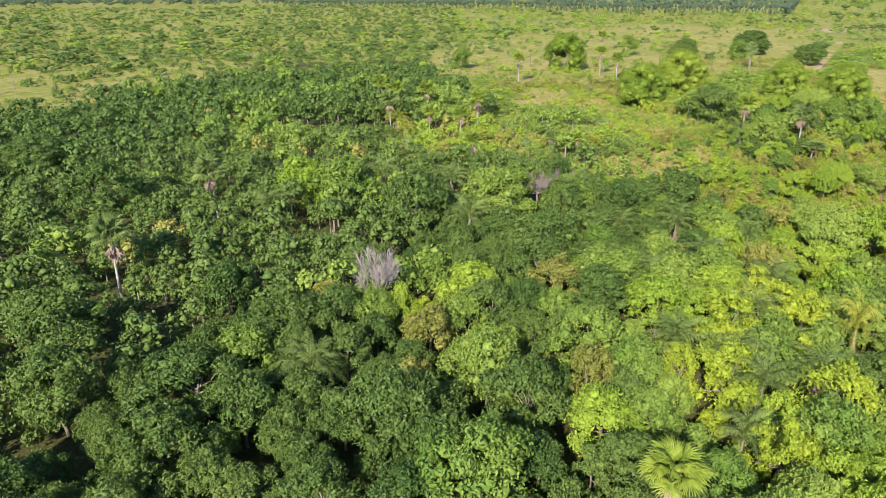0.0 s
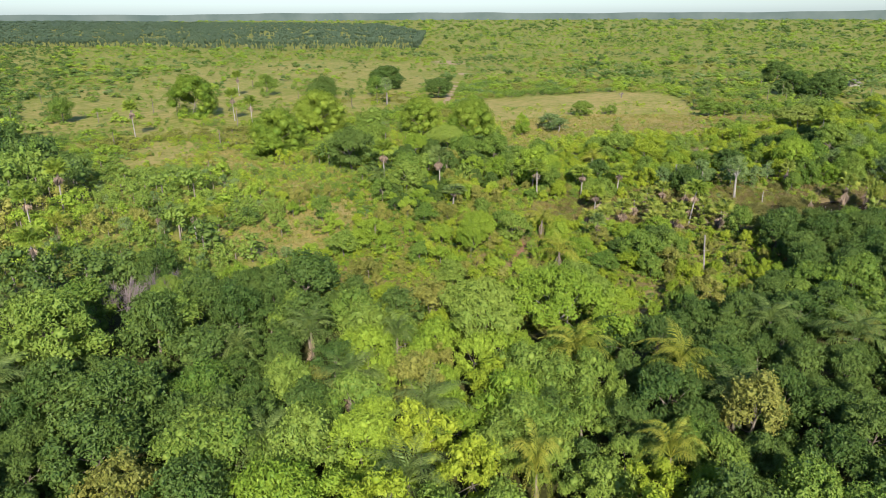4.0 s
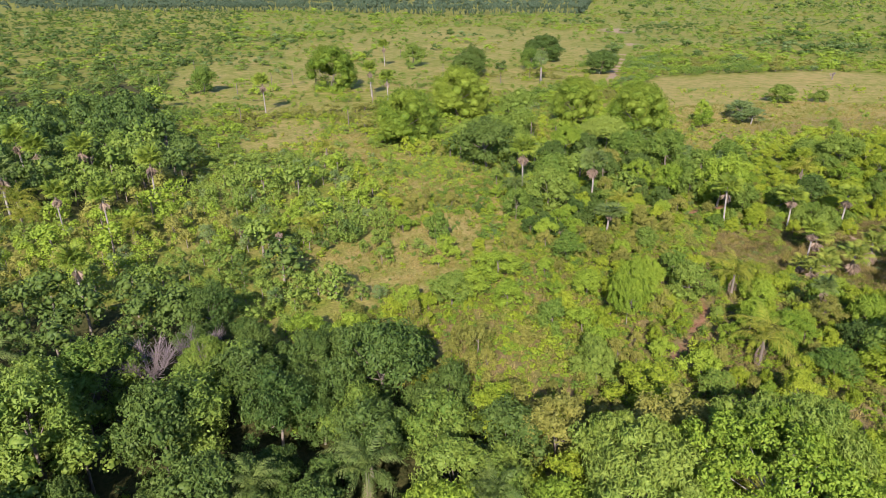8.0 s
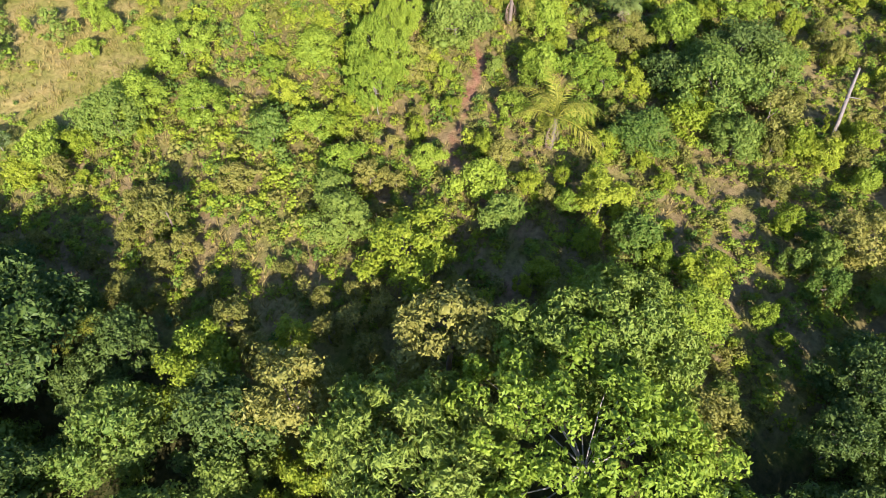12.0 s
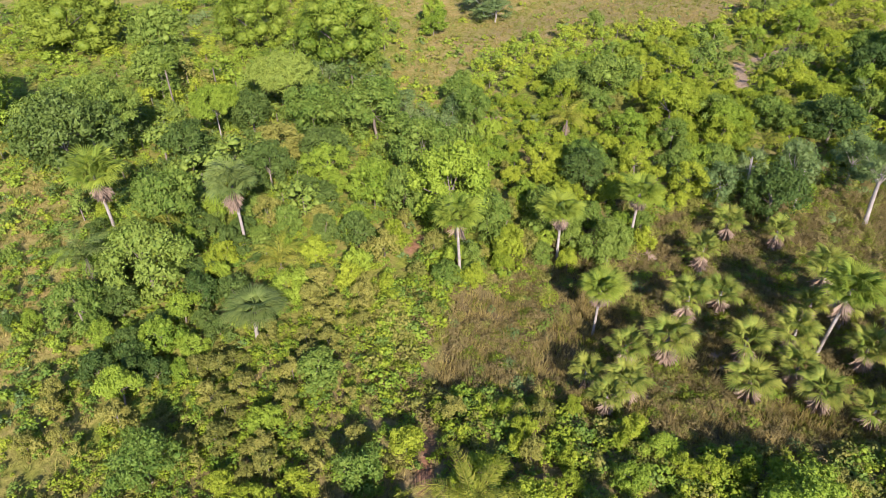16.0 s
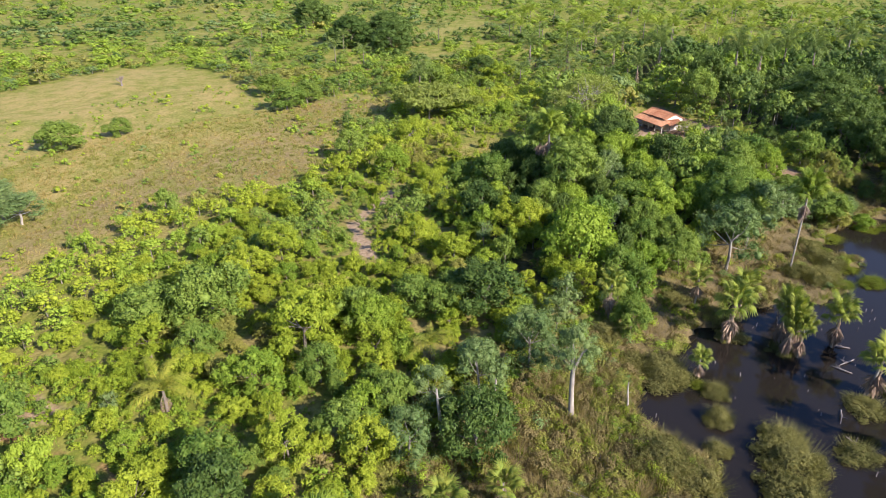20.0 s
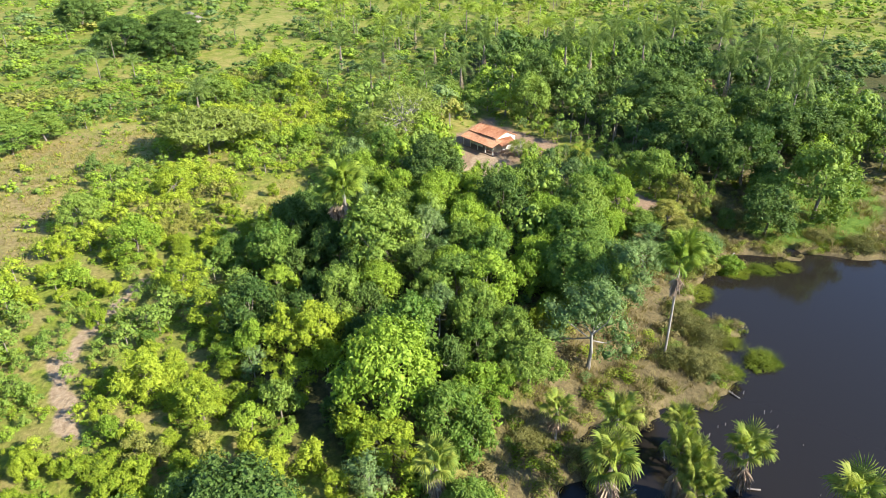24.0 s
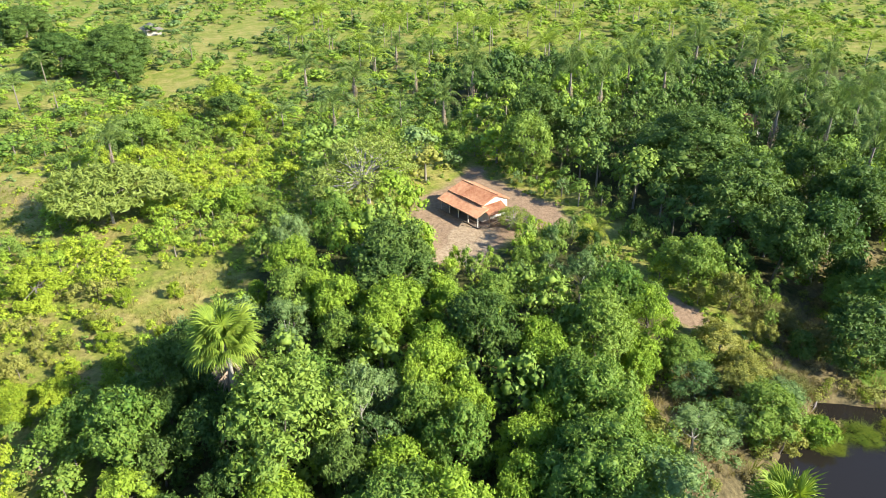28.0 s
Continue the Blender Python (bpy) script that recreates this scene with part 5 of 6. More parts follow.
for n in range(66000):
    x, y = (fill.uniform(94, 192), fill.uniform(46, 152)) if n % 7 == 0 else (fill.uniform(-60, 420), fill.uniform(-40, 320))
    if n % 7 == 0 and not inside((x, y), DRY):
        continue
    if n % 7 == 1:
        x, y = fill.uniform(138, 232), fill.uniform(118, 205)
    zn = zone(x, y)
    share = dict(scrub=0.8, savanna=1.0, field=0.30, woods=0.12, thicket=1.0, tall=0.5).get(zn, 0)
    if inside((x, y), DRY) and zn in ("scrub", "woods"):
        share = 1.0
    if zn == "savanna":
        share = 0.6 + 1.9 * max(-0.25, noise.noise(Vector((x * 0.07, y * 0.07, 4))))
    if zn == "savanna" and (inside((x, y), DRY) or x < 106):
        share += 0.6
    edge = 160 < x < 300 and 15 < y < 128 and zn not in ("swamp", "lake", "yard") and near_poly(x, y, SWAMP) < 7
    if edge:
        share = 1.0
    if zn == "field":
        share = 0.12 + 0.8 * max(0, noise.noise(Vector((x * 0.05, y * 0.05, 8)))) + (0.3 if near_poly(x, y, FIELD) < 9 else 0)
    if view_gap(x, y) > 190:
        continue
    if any(inside((x, y), p) for p in CLEARINGS):
        share *= 0.7
    if fill.random() > share:
        continue
    r = fill.uniform(0.35, 1.0) * ((1.9 if fill.random() < 0.22 else 0.8) if zn == "field" else 1.6 if edge or (zn == "savanna" and fill.random() < 0.3) else 1)
    if gap_to(x, y, TRACK) < 0.7 or gap_to(x, y, TRACK_THICKET) < 1.0 or gap_to(x, y, TRACK_FAR) < 2.5:
        continue
    rows.append((x, y, r, LEAF_MATS[pick("dry" if inside((x, y), DRY) else "thicket" if zn == "thicket" else "scrub")]))
zs = many([q[:2] for q in rows])
everything = [(m, x, y, z, r, r * 0.9, r * 0.35) for (x, y, r, m), z in zip(rows, zs)]
close = [zone(q[1], q[2]) in ("savanna", "scrub", "woods", "thicket", "tall") and view_gap(q[1], q[2]) < 80 for q in everything]
scatter("shrubs", [q for q, c in zip(everything, close) if not c], SHRUB, "low green and olive shrubs in dry grass", "shrubs", False)
scatter("savanna_shrubs", [q for q, c in zip(everything, close) if c], SHRUB_FINE, "low green and olive shrubs in savanna grass", "shrubs", False)

# ---- far country ----
rows = []
fg = np.random.default_rng(23)
PLANT_EDGE = [(-900, 1900), (200, 1420), (290, 1350), (534, 1060), (604, 849), (741, 690), (1100, 1000), (1700, 1750), (1500, 4500), (-2500, 4500)]
for n in range(100000):
    d = 150 * (13.0 ** (fg.random() ** 1.15))
    b = radians(fg.uniform(-22, 150))
    x, y = 60 + math.sin(b) * d, 50 + math.cos(b) * d
    if -90 < x < 430 and -60 < y < 330:
        continue
    if inside((x, y), PLANT_EDGE):
        continue
    zn = zone(x, y)
    if zn in ("lake", "swamp", "yard") or gap_to(x, y, TRACK_FAR) < 4:
        continue
    cover = 0.78 + 0.6 * noise.noise(Vector((x * 0.006, y * 0.006, 1.5)))
    if zn in ("field", "savanna"):
        cover = 0.2 + 0.25 * noise.noise(Vector((x * 0.02, y * 0.02, 7.5)))
    if zn == "scrub" and (b < radians(20) or b > radians(62)):
        cover += 0.3
    if fg.random() > cover:
        continue
    r = fg.uniform(0.9, 2.1) * (1 + d / 1300) * (fg.uniform(1.6, 2.6) if fg.random() < 0.2 else 1)
    rows.append((x, y, r))
    if len(rows) > 29000:
        break
zs = many([q[:2] for q in rows])
MATS_FAR = [2, 2, 5, 1, 1, 1, 0, 0, 4, 0]
zs = list(zs)
for n in range(2600):
    d, b = fg.uniform(1700, 4300), radians(fg.uniform(-22, 95))
    x, y = 60 + math.sin(b) * d, 50 + math.cos(b) * d
    if not inside((x, y), PLANT_EDGE):
        rows.append((x, y, fg.uniform(7, 16)))
        zs.append(0.0)
far = [((2 if fg.random() < (0.65 if zone(x, y) == "dark" or y > 2.5 * x else 0.45 if r > 4 * (1 + math.hypot(x, y) / 1300) else 0.04) else MATS_FAR[min(9, max(0, int(5 + 7 * noise.noise(Vector((x * 0.012, y * 0.012, 3))) + fg.uniform(-1.6, 1.6))))]), x, y, z, r, r * 0.66, r * 0.28) for (x, y, r), z in zip(rows, zs)]
scatter("savanna_woods", [q for q in far if math.hypot(q[1] - 110, q[2] - 70) < 420], FAR_NEAR, "mixed savanna trees of many greens", "woods", False)
scatter("far_woods", [q for q in far if math.hypot(q[1] - 110, q[2] - 70) >= 420], CLUMP, "distant mixed savanna woods", "woods", False)

def mesh_arrays(me):
    v = np.empty(len(me.vertices) * 3, np.float32)
    me.vertices.foreach_get("co", v)
    return v.reshape(-1, 3), [tuple(p.vertices) for p in me.polygons]


def grove(name, count, where, leaves, mat, label, seed, high=(4, 8), reach=1.0):
    """Distant palms joined into one mesh: a stem and a head of arching fronds each."""
    g = np.random.default_rng(seed)
    data = [mesh_arrays(m) for m in leaves]
    V, Q, T, k, mq, mt = [], [], [], 0, [], []
    for n in range(count):
        x, y = g.uniform(where[0], where[1]), g.uniform(where[2], where[3])
        if zone(x, y) in ("lake", "swamp", "yard", "field"):
            continue
        z, h, s = ground_at(x, y), g.uniform(*high), reach * g.uniform(0.8, 1.2)
        v, f = tube([(x, y, z - 0.2), (x, y, z + h)], [0.2, 0.14], 5)
        V.append(v), Q.append(f + k), mq.append(np.ones(len(f), int))
        k += len(v)
        for i in range(13):
            lv, lf = data[g.integers(len(data))]
            r3 = np.array(Euler((g.uniform(-0.3, 0.3), -(-0.2 + 1.45 * i / 13), i * 2.39996)).to_matrix())
            V.append(lv @ r3.T * s + (x, y, z + h))
            q = [p for p in lf if len(p) == 4]
            t = [p for p in lf if len(p) == 3]
            Q.append(np.array(q) + k), T.append(np.array(t) + k)
            mq.append(np.zeros(len(q), int)), mt.append(np.zeros(len(t), int))
            k += len(lv)
    me = mesh_of(name, np.concatenate(V), [np.concatenate(Q), np.concatenate(T)], [mat, M_BARK], np.concatenate(mq + mt))
    return tagged(new(name, me), label, "palms", kind="stuff")


grove("palm_grove", 60, (400, 580, -140, 60), [feather_leaf(40 + i, M_FROND, 5.2, 18, 1.15) for i in range(2)], M_FROND, "feather palms rising over dark woods", 51, (7, 10), 1.5)
grove("palm_scatter", 26, (360, 560, 30, 190), [feather_leaf(44, M_FROND_D, 4.6, 14, 1.1)], M_FROND_D, "scattered feather palms over green scrub", 52, (5, 7.5), 1.2)
grove("far_palms", 60, (-120, 330, 170, 480), [feather_leaf(46, M_FROND, 3.4, 12, 1.1)], M_FROND, "scattered palms over savanna woods", 53, (5, 9), 0.75)
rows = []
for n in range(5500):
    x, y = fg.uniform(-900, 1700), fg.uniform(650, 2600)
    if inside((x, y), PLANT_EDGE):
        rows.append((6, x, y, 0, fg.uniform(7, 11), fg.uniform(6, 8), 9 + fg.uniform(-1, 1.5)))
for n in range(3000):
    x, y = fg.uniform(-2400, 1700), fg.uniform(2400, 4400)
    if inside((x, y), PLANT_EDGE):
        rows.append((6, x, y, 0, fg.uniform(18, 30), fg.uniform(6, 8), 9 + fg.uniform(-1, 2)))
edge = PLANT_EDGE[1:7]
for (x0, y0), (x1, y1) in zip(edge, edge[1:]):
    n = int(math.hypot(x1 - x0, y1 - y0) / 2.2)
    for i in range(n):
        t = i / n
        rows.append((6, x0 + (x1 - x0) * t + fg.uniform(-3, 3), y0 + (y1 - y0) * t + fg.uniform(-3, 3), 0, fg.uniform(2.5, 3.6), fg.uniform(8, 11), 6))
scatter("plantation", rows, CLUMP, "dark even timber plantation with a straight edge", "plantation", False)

# ---- the hazy rim of the land, far beyond the woods: a glowing backdrop ----
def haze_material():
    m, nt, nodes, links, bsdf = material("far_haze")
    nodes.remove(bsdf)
    # the haze of the distance is painted as an emitted blue-green
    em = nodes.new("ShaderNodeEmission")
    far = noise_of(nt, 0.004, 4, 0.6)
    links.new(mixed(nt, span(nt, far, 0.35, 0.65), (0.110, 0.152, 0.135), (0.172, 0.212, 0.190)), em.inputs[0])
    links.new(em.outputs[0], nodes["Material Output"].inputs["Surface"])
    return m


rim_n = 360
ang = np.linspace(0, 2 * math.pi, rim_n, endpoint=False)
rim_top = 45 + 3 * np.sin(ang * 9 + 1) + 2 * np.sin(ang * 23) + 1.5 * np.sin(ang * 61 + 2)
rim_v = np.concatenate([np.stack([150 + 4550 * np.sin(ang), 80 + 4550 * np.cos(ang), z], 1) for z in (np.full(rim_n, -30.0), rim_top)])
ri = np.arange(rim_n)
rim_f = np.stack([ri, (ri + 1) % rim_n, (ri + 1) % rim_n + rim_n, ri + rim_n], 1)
tagged(new("backdrop", mesh_of("backdrop", rim_v, [rim_f], haze_material())), "glowing backdrop of a low wooded rise, horizon haze in its blue-green colour", "backdrop", kind="structure")

# ---- swamp and shore ----
def blades(rng, n, r, h, lean=0.6, width=0.05):
    """A tuft of narrow blades round the origin: verts and triangles."""
    th, q = rng.uniform(0, 6.28, n), np.sqrt(rng.random(n)) * r
    base = np.stack([np.cos(th) * q, np.sin(th) * q, np.zeros(n)], 1)
    out = np.stack([np.cos(th), np.sin(th), np.zeros(n)], 1)
    tip = base + out * h * lean * rng.uniform(0.2, 1.2, (n, 1)) + np.array([0, 0, 1.0]) * h * rng.uniform(0.6, 1.1, (n, 1))
    side = np.stack([-np.sin(th + 0.6), np.cos(th + 0.6), np.zeros(n)], 1) * width
    v = np.stack([base - side, base + side, tip], 1).reshape(-1, 3)
    return v, np.arange(n * 3).reshape(n, 3)


def mound_mesh(seed, mat):
    g = np.random.default_rng(seed)
    s = crown_shape(g, 26, 110, 0.036, 0.6, low=-0.1, core=0.45, clump=(0.16, 0.36), long=3.2, shag=0.55)
    bv, bf = blades(g, 700, 0.85, 0.8, 0.7, 0.006)
    c, rc, (v, f), core = s
    return mesh_of("tussock", np.concatenate([v, core[0], bv]), [f, np.concatenate([core[1] + len(v), bf + len(v) + len(core[0])])], mat)


MOUNDS = [mound_mesh(300 + i, M_RUSH) for i in range(3)]
MOUNDS_G = [mound_mesh(310 + i, M_REED) for i in range(2)]


def mound(x, y, r, h, green=False):
    meshes = MOUNDS_G if green else MOUNDS
    ob = new("swamp_bush", meshes[rng.integers(len(meshes))])
    z = max(ground_at(x, y), LAKE_Z - 0.05)
    ob.matrix_basis = Matrix.LocRotScale((x, y, z), Euler((0, 0, rng.uniform(0, 6.28))), (r, r, h))
    return tagged(ob, "bright green reed tussock floating at the pond's edge" if green else "olive-brown sedge bush standing in dark swamp water", "bush", "swamp bushes")


for x, y, r, h in ((261.7, 29.2, 2.8, 2.2), (256.6, 33.5, 3.0, 2.3), (259, 36, 2.6, 2.0), (265, 30, 2.4, 1.9), (269, 29, 2.2, 1.7), (234.6, 66.2, 3.4, 2.6), (232.4, 66.8, 3.2, 2.4), (236, 70, 2.8, 2.2), (229.4, 61.3, 1.6, 1.5), (224.7, 62.9, 1.8, 2.0), (229.9, 61.2, 1.5, 1.4), (219.6, 65, 1.5, 1.4), (217.7, 71.8, 3.2, 2.6), (215, 69, 3.0, 2.4), (217.3, 58, 3.6, 2.8), (213, 60, 3.2, 2.4), (221, 57, 2.6, 2.0), (246, 54, 2.4, 1.8)):
    mound(x, y, r, h)
for x, y, r, h in ((226.2, 44.5, 2.6, 1.2), (228.2, 39.2, 2.2, 1.0), (238.5, 48, 2.2, 1.4), (242, 54, 2.2, 1.3), (218.5, 50, 2.4, 1.2), (291, 2, 3.4, 2.6), (296, 6, 3.4, 3.0), (285, 12, 2.6, 1.8), (278, -12, 3.0, 2.4), (272, -19, 3.0, 2.6), (265, -25, 3.4, 2.8), (283, -8, 2.6, 1.8), (240, 73, 2.6, 1.9), (250, 60, 2.4, 1.8)):
    mound(x, y, r, h)
for x, y, r, h in ((256.5, 24.6, 2.4, 1.0), (261.5, 26.2, 2.2, 0.8), (254.6, 31.0, 1.9, 0.7), (273.5, 22.5, 2.4, 0.7), (277.5, 13, 2.4, 0.6), (277.0, 8.5, 2.4, 0.6), (276.5, 4.0, 2.0, 0.6), (231.2, 62.8, 1.2, 0.7)):
    mound(x, y, r, h, True)


def joined(name, tris, mats, index, label, category):
    v, f = gather(tris)
    return tagged(new(name, mesh_of(name, v, [f], mats, index)), label, category, kind="stuff")


sg = np.random.default_rng(31)
rows = []
for n in range(14500):
    x, y = (sg.uniform(160, 306), sg.uniform(-60, 122)) if n < 8500 else (sg.uniform(164, 240), sg.uniform(55, 120))
    if not (inside((x, y), SWAMP) or near_poly(x, y, SWAMP) < 6) or ground_at(x, y) < LAKE_Z + 0.03 or inside((x, y), MEADOW):
        continue
    if noise.noise(Vector((x * 0.12, y * 0.12, 6))) + sg.uniform(-0.35, 0.35) < -0.12 and near_poly(x, y, LAKE) > 5:
        continue
    r = sg.uniform(0.5, 1.5)
    rows.append(((1, 0, 5, 3)[sg.integers(4)] if sg.random() < 0.16 else 8 if sg.random() < (0.62 if x < 205 else 0.45) else 4 if sg.random() < 0.6 else 9, x, y, ground_at(x, y), r, r * sg.uniform(0.6, 1.0), 0.1))
FUZZ = [light_crown(260 + i, 11, 24, 0.13, 0.7, 0.5) for i in range(4)]
scatter("swamp_scrub", rows, FUZZ, "low olive-brown swamp scrub and tussocks", "scrub", False)
pieces, index = [], []
tries = np.stack([np.append(sg.uniform(160, 306, 9000), sg.uniform(164, 235, 7000)), np.append(sg.uniform(-60, 122, 9000), sg.uniform(55, 120, 7000))], 1)
keep = inside_all(tries[:, 0], tries[:, 1], SWAMP) & (signed(tries[:, 0], tries[:, 1], LAKE) > -4.0)
zz = heights(tries[:, 0], tries[:, 1])
for (x, y), z, k in zip(tries, zz, keep):
    if not k or z < LAKE_Z or len(index) > 260000:
        continue
    h = sg.uniform(0.5, 1.5)
    n = 40
    v, f = blades(sg, n, sg.uniform(0.5, 1.3), h * 0.9, 0.6, 0.034)
    pieces.append((v + (x, y, z - 0.05), f))
    index += [2 if x < 192 and sg.random() < 0.45 else 1 if sg.random() < 0.16 else 0] * n
joined("sedge", pieces, [M_SEDGE, M_REED, M_STRAW], index, "olive-brown swamp sedge with greener tufts", "sedge")

pieces, index = [], []
tries = np.stack([sg.uniform(60, 420, 60000), sg.uniform(70, 260, 60000)], 1)
keep = np.zeros(len(tries), bool)
for poly in (FIELD, SAVANNA, GLADE, GLADE_E, DRY, *CLEARINGS):
    keep |= inside_all(tries[:, 0], tries[:, 1], poly)
zz = heights(tries[:, 0], tries[:, 1])
for (x, y), z, k in zip(tries, zz, keep):
    if not k or (view_gap(x, y) > 150) or gap_to(x, y, TRACK) < 0.8:
        continue
    n = 9
    v, f = blades(sg, n, sg.uniform(0.2, 0.6), sg.uniform(0.35, 0.9), 0.8, 0.06)
    pieces.append((v + (x, y, z - 0.05), f))
    index += [0 if noise.noise(Vector((x * 0.08, y * 0.08, 9))) + sg.uniform(-0.4, 0.4) > 0.06 else 1] * n
joined("grass", pieces, [M_STRAW, M_GRASS], index, "dry straw-coloured and green savanna grass", "grass")

snag(222.3, 89.2, 6.5, 0.14, "thin white dead trunk at the wood's edge", seed=2)
snag(226.6, 73.0, 3.6, 0.13, "short broken grey stump in the swamp", (0.1, 0.05), seed=5)
snag(218.0, 95.0, 8.0, 0.2, "leaning pale bare trunk by dark water", (0.1, 0.1), seed=7)
snag(153.8, 62.9, 8.0, 0.2, "leaning white trunk among dark trees", (0.15, 0.15), seed=3)


def fallen(x, y, length, turn, thick=0.12, seed=0):
    g = np.random.default_rng(seed)
    root = new("fallen_branch")
    root.matrix_basis = Matrix.Translation((x, y, max(ground_at(x, y), LAKE_Z) + 0.05)) @ Euler((0, 0, turn)).to_matrix().to_4x4()
    v, f = tube([(0, 0, 0), (length * 0.5, 0.1, 0.12), (length, 0, 0.05)], [thick, thick * 0.8, thick * 0.3], 6)
    put("stem", mesh_of("stem", v, [f], M_DEADWOOD, flat=False), root)
    for i in range(4):
        k = np.array([length * g.uniform(0.3, 0.9), 0, 0.1])
        v, f = tube([k, k + np.array([g.uniform(0.2, 0.6), g.uniform(-0.8, 0.8), g.uniform(0.1, 0.6)]) * length * 0.35], [thick * 0.4, thick * 0.1], 4)
        put("twig", mesh_of("twig", v, [f], M_DEADWOOD), root)
    tagged(root, "grey fallen branch lying in dark shallow water", "branch", "fallen branches")


for i, (x, y, length, turn) in enumerate(((251, 32, 1.6, 0.3), (236, 40, 3.0, 2.0), (233, 42, 2.4, 0.8), (238.6, 39, 2.6, 1.2), (229, 36, 2.6, -0.6), (226, 47.5, 2.8, 2.6), (242, 51, 2.6, 1.9), (219, 49, 2.6, 0.2), (215, 77, 4.0, 0.4), (212, 80, 3.4, 1.0), (220, 76, 3.0, -0.5), (274, 21, 3.4, 1.9), (283, 9, 3.0, 2.2), (247, 45, 2.6, 2.7))):
    fallen(x, y, length, turn, 0.1, i)
stubs = []
for n in range(90):
    x, y = sg.uniform(208, 252), sg.uniform(28, 74)
    if inside((x, y), LAKE):
        v, f = tube([(x, y, LAKE_Z - 0.5), (x + sg.uniform(-0.1, 0.1), y + sg.uniform(-0.1, 0.1), LAKE_Z + sg.uniform(0.15, 0.6))], [0.05, 0.03], 4)
        stubs.append((v, f))
joined("reed_stubs", stubs, [M_DEADWOOD], None, "pale dead stubs standing out of the water", "stubs")


def litter(x, y, seed):
    """A heap of withered fan fronds on the ground."""
    g = np.random.default_rng(seed)
    root = new("frond_heap")
    root.matrix_basis = Matrix.Translation((x, y, max(ground_at(x, y), LAKE_Z) + 0.12))
    for i in range(7):
        put("dead_frond", FAN_DEAD, root, Matrix.Translation((g.uniform(-0.5, 0.5), g.uniform(-0.5, 0.5), 0.05 * i)) @ Euler((g.uniform(-0.25, 0.25), g.uniform(-0.1, 0.25), i * 2.39996)).to_matrix().to_4x4() @ Matrix.Scale(0.8, 4))
    tagged(root, "heap of withered brown palm fronds on the ground", "palm fronds", "frond heaps")


for i, (x, y) in enumerate(((176.2, 95.0), (200.5, 103.9), (182.1, 93.8), (187.4, 88.8))):
    litter(x, y, 70 + i)


# ---- house ----
def box(x0, x1, y0, y1, z0, z1, bevel=0.0):
    bm = bmesh.new()
    bmesh.ops.create_cube(bm, size=1, matrix=Matrix.Translation(((x0 + x1) / 2, (y0 + y1) / 2, (z0 + z1) / 2)) @ Matrix.Diagonal((x1 - x0, y1 - y0, z1 - z0, 1)))
    if bevel:
        bmesh.ops.bevel(bm, geom=bm.edges[:], offset=bevel, segments=1, affect="EDGES")
    return bm


def tiled_slope(name, parent, u0, u1, v0, z0, v1, z1, seed, label="", m=None):
    """A slope of barrel tiles in local axes: u across, from (v0, z0) at the eave up to (v1, z1); rounded columns, stepped rows."""
    g = np.random.default_rng(seed)
    pitch, course = 0.24, 0.42
    cols, rows_n = max(2, int((u1 - u0) / pitch)), max(2, int(math.hypot(v1 - v0, z1 - z0) / course))
    n = np.array([0, -(z1 - z0), (v1 - v0)]) / math.hypot(v1 - v0, z1 - z0)
    if n[2] < 0:
        n = -n
    prof = [(0.0, 0.0), (0.2, 0.07), (0.5, 0.10), (0.8, 0.07), (1.0, 0.0)]
    V, Q, k = [], [], 0
    for j in range(rows_n):
        ta, tb = j / rows_n, (j + 1.06) / rows_n
        for i in range(cols):
            o = g.normal() * 0.012
            for a0, h in prof:
                u = u0 + (u1 - u0) * (i + a0) / cols
                for t, lift in ((ta, 0.05), (tb, 0.0)):
                    p = np.array([u, v0 + (v1 - v0) * t, z0 + (z1 - z0) * t]) + n * (h + lift + o)
                    V.append(p)
            for s in range(4):
                b = k + 2 * s
                Q.append((b, b + 2, b + 3, b + 1))
            k += 10
    slab = []
    for u, v, z in ((u0, v0, z0), (u1, v0, z0), (u1, v1, z1), (u0, v1, z1)):
        slab += [np.array([u, v, z]), np.array([u, v, z]) - n * 0.08]
    V += slab
    Q += [(k, k + 2, k + 4, k + 6), (k + 1, k + 7, k + 5, k + 3), (k, k + 1, k + 3, k + 2), (k + 2, k + 3, k + 5, k + 4), (k + 4, k + 5, k + 7, k + 6), (k + 6, k + 7, k + 1, k)]
    return put(name, mesh_of(name, np.array(V), [np.array(Q)], M_TILE), parent, m, label)


def gable(u, thick, v0, v1, z0, zs, vr, zr):
    """An end wall with a pointed top."""
    bm = bmesh.new()
    a0 = [bm.verts.new((u, v, z)) for v, z in ((v0, z0), (v1, z0), (v1, zs), (vr, zr), (v0, zs))]
    bm.faces.new(a0)
    r = bmesh.ops.extrude_face_region(bm, geom=bm.faces[:])
    bmesh.ops.translate(bm, verts=[e for e in r["geom"] if isinstance(e, bmesh.types.BMVert)], vec=(thick, 0, 0))
    bmesh.ops.recalc_face_normals(bm, faces=bm.faces[:])
    return bm


house = new("house")
house.matrix_basis = Matrix(((0.925, 0.379, 0, 332.1), (0.379, -0.925, 0, 35.1), (0, 0, 1, -0.4), (0, 0, 0, 1))) @ Matrix.Diagonal((0.95, 0.88, 1, 1))
part("plinth", box(0.2, 11.5, 0.3, 9.4, -0.4, 0.22, 0.03), M_PLINTH_SHADED, house, "low plinth of the veranda, its shade put into the dark brown")
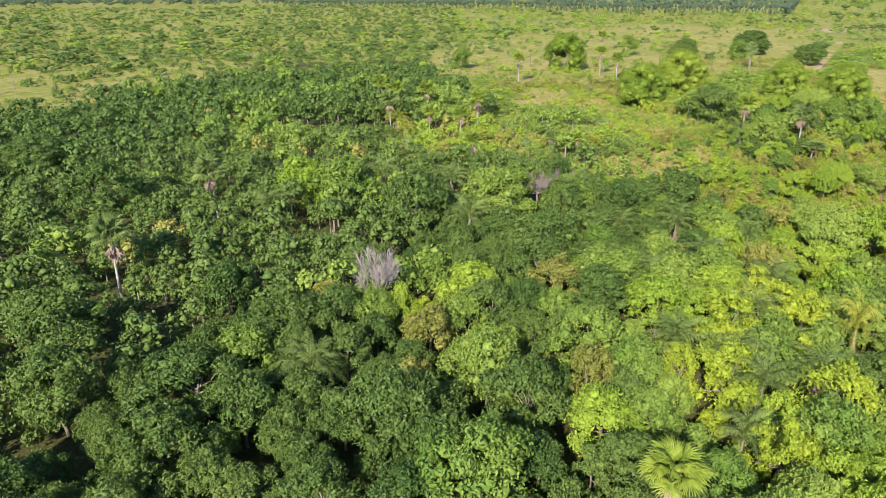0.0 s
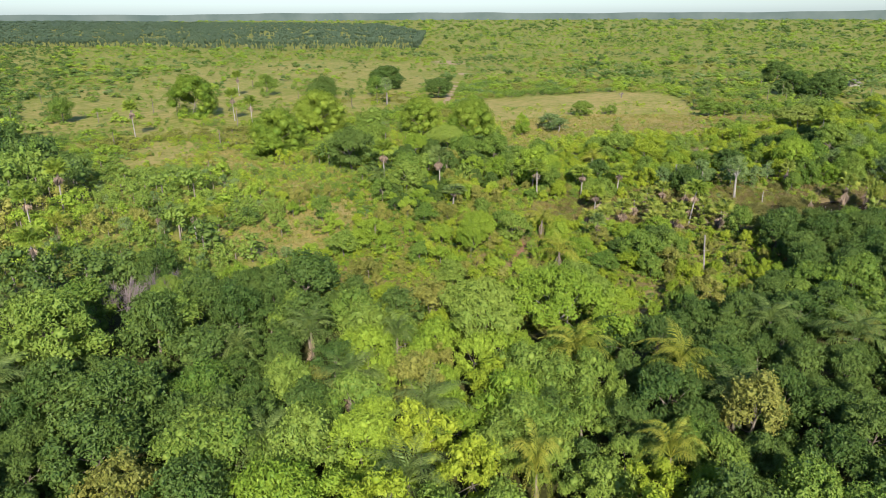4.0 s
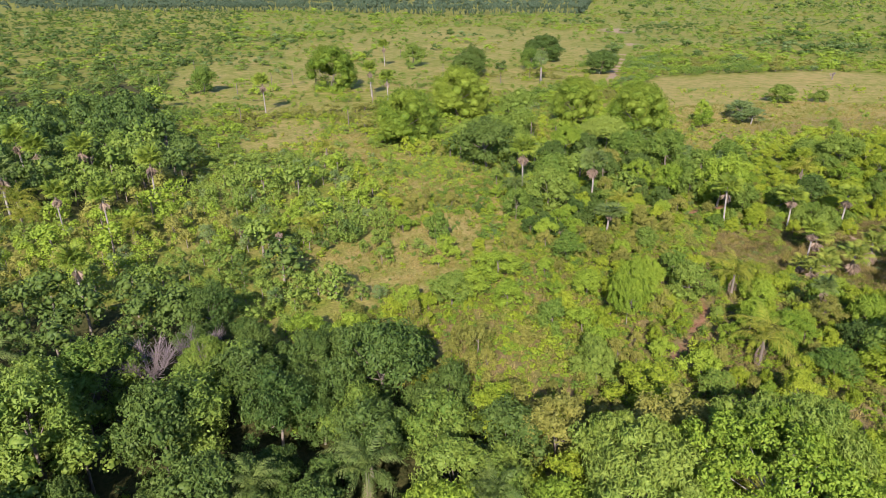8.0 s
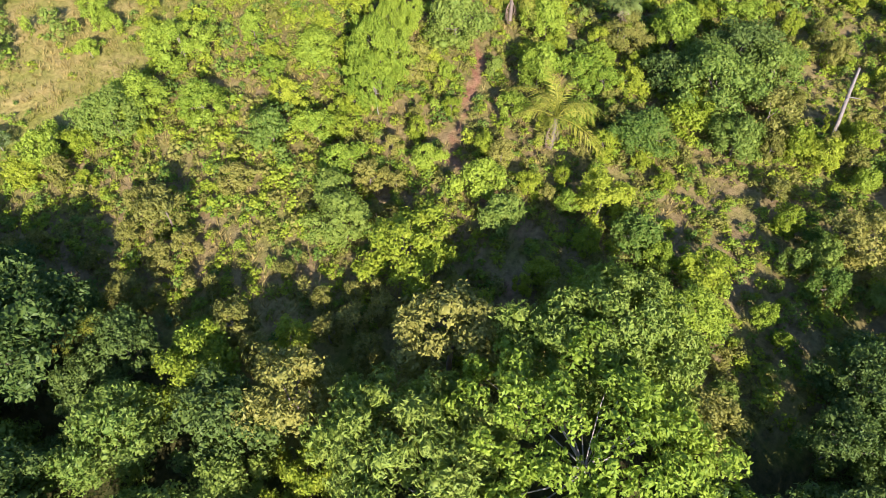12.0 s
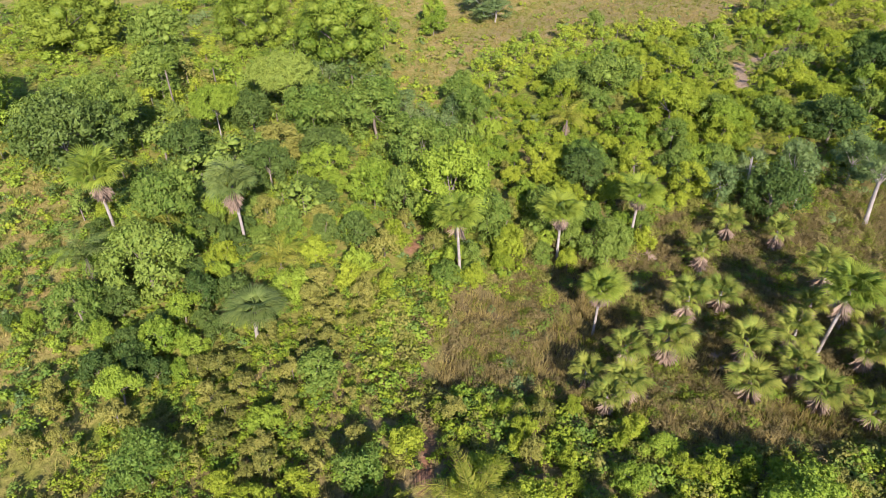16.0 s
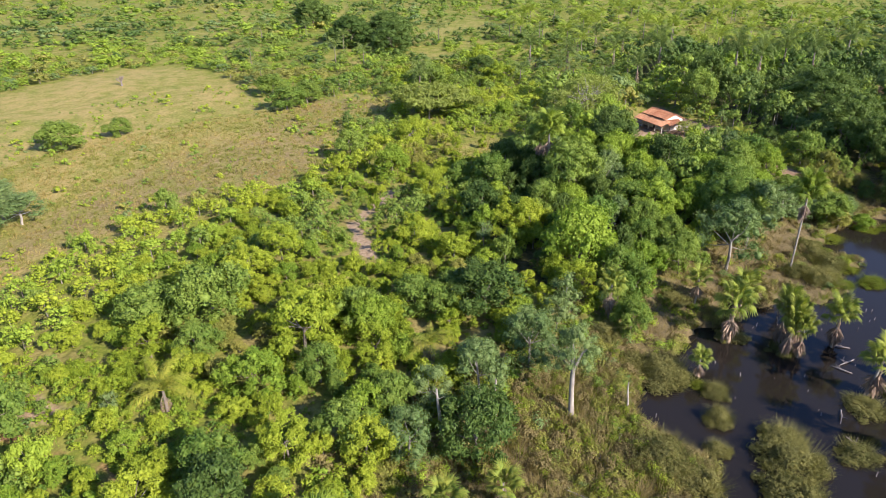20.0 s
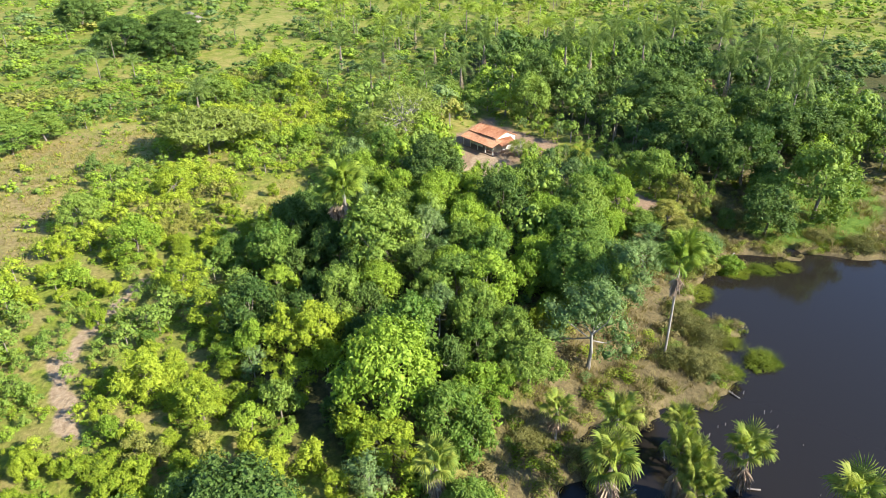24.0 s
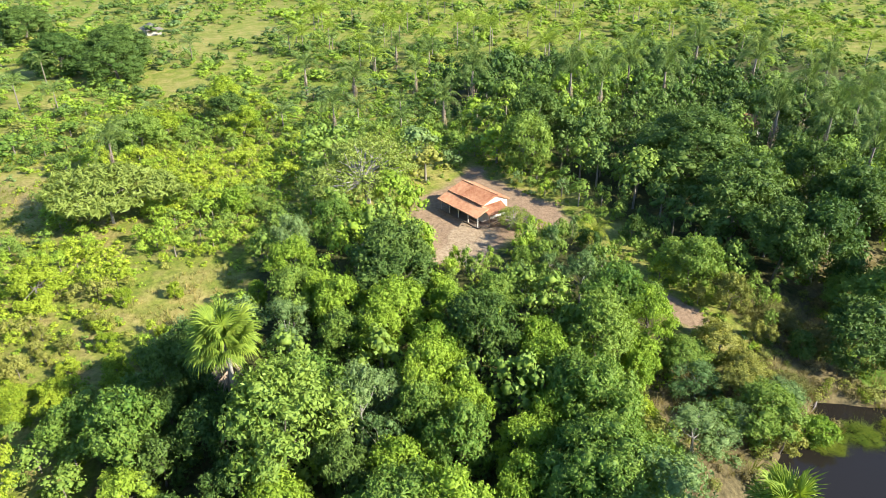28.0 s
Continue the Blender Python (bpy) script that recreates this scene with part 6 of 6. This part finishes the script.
# front wall in pieces round a door and two windows
for u0, u1, z0, z1 in ((1.7, 2.8, 0.22, 3.2), (2.8, 3.9, 0.22, 1.0), (2.8, 3.9, 2.1, 3.2), (3.9, 5.4, 0.22, 3.2), (5.4, 6.4, 2.25, 3.2), (6.4, 8.2, 0.22, 3.2), (8.2, 9.3, 0.22, 1.0), (8.2, 9.3, 2.1, 3.2), (9.3, 11.2, 0.22, 3.2)):
    part("front_wall", box(u0, u1, 2.75, 2.93, z0, z1), M_PLASTER, house)
part("back_wall", box(1.7, 11.2, 9.1, 9.28, 0.22, 3.0), M_PLASTER, house)
part("gable_wall", gable(1.7, 0.18, 2.93, 9.1, 0.22, 3.1, 6.3, 4.3), M_PLASTER, house, "white plastered gable wall")
part("gable_wall", gable(11.02, 0.18, 2.93, 9.1, 0.22, 3.0, 6.3, 4.15), M_PLASTER, house)
part("door", box(5.4, 6.4, 2.80, 2.86, 0.22, 2.25, 0.01), M_DARKWOOD, house, "dark wooden door")
for u in (2.8, 8.2):
    part("window_shutter", box(u, u + 1.1, 2.80, 2.85, 1.0, 2.1, 0.01), M_WOOD, house, "closed weathered wooden shutter")
for u in (0.5, 3.2, 6.0, 8.7, 11.2):
    part("post", box(u - 0.08, u + 0.08, 0.42, 0.58, 0.22, 2.26, 0.015), M_PLASTER, house, "pale veranda post")
part("beam", box(0.2, 11.5, 0.44, 0.56, 2.26, 2.36), M_WOOD, house)
for u0, u1 in ((0.6, 3.1), (8.8, 11.1)):
    part("rail", box(u0, u1, 0.46, 0.54, 0.9, 1.0), M_WOOD, house)
tiled_slope("veranda_roof", house, 0.0, 11.6, -0.25, 2.2, 2.85, 3.2, 1, "sloping veranda roof of orange clay tiles")
tiled_slope("main_roof", house, 1.4, 7.9, 2.45, 3.42, 6.3, 4.5, 2, "orange clay tile roof")
tiled_slope("main_roof", house, 7.9, 11.5, 2.45, 3.27, 6.3, 4.33, 3, "orange clay tile roof")
tiled_slope("back_roof", house, 1.4, 11.5, 9.7, 3.1, 6.3, 4.4, 4, "orange clay tile roof")
tiled_slope("side_roof", house, -7.6, -2.4, -0.7, 2.2, 1.68, 3.15, 5, "small lean-to roof of clay tiles", Matrix.Rotation(radians(-90), 4, "Z") @ Matrix.Diagonal((1, 1, 1, 1)))
v, f = tube([(1.4, 6.3, 4.56), (11.5, 6.3, 4.42)], [0.13, 0.13], 8)
put("ridge", mesh_of("ridge", v, [f], M_TILE, flat=False), house)
for u, v0 in ((-0.5, 2.6), (-0.5, 7.3)):
    part("post", box(u - 0.07, u + 0.07, v0 - 0.07, v0 + 0.07, -0.05, 2.3), M_WOOD, house)
tagged(house, "low white house with orange clay tile roof and veranda", "house")

shelter = new("shelter")
shelter.matrix_basis = Matrix.Translation((330.3, 26.6, ground_at(330.3, 26.6))) @ Euler((0, 0, radians(22))).to_matrix().to_4x4()
for u in (-1.6, 1.6):
    for w in (-1.1, 1.1):
        part("post", box(u - 0.06, u + 0.06, w - 0.06, w + 0.06, -0.2, 1.7), M_WOOD, shelter)
bm = box(-2.0, 2.0, -1.5, 1.5, 1.7, 1.78)
bmesh.ops.rotate(bm, verts=bm.verts[:], cent=(0, 0, 1.7), matrix=Matrix.Rotation(radians(7), 3, "X"))
part("roof", bm, M_DARKWOOD, shelter, "flat dark sheet roof")
tagged(shelter, "small open shelter with a flat dark roof on posts", "shelter")

hut = new("hut")
hut.matrix_basis = Matrix.Translation((560, 112, ground_at(560, 112))) @ Euler((0, 0, radians(20))).to_matrix().to_4x4()
part("wall", box(-4, 4, -3, 3, -0.2, 2.4), M_CONCRETE, hut)
bm = bmesh.new()
b = [bm.verts.new(p) for p in ((-5.2, -4.2, 2.2), (5.2, -4.2, 2.2), (5.2, 4.2, 2.2), (-5.2, 4.2, 2.2), (-1.6, 0, 4.8), (1.6, 0, 4.8))]
for q in ((0, 1, 5, 4), (1, 2, 5), (2, 3, 4, 5), (3, 0, 4), (3, 2, 1, 0)):
    bm.faces.new([b[i] for i in q])
part("roof", bm, M_THATCH, hut, "hipped grey thatched roof")
part("annex", box(5.4, 10.5, -2, 2, -0.2, 2.0), M_DARKWOOD, hut, "dark open annex")
for u in (5.6, 7.2, 8.8, 10.3):
    part("post", box(u - 0.12, u + 0.12, -2.3, -2.06, -0.2, 2.2), M_PLASTER, hut)
tagged(hut, "far hut with a grey hipped thatch roof", "hut")

barn = new("small_house")
barn.matrix_basis = Matrix.Translation((364, -43, ground_at(364, -43))) @ Euler((0, 0, radians(20))).to_matrix().to_4x4()
part("wall", box(-3.5, 3.5, -2.5, 2.5, -0.2, 2.6), M_PLASTER, barn)
tiled_slope("roof", barn, -4, 4, -3.2, 2.4, 0, 3.9, 6)
tiled_slope("roof", barn, -4, 4, 3.2, 2.4, 0, 3.9, 7)
tagged(barn, "small white house with a clay tile roof among trees", "house")
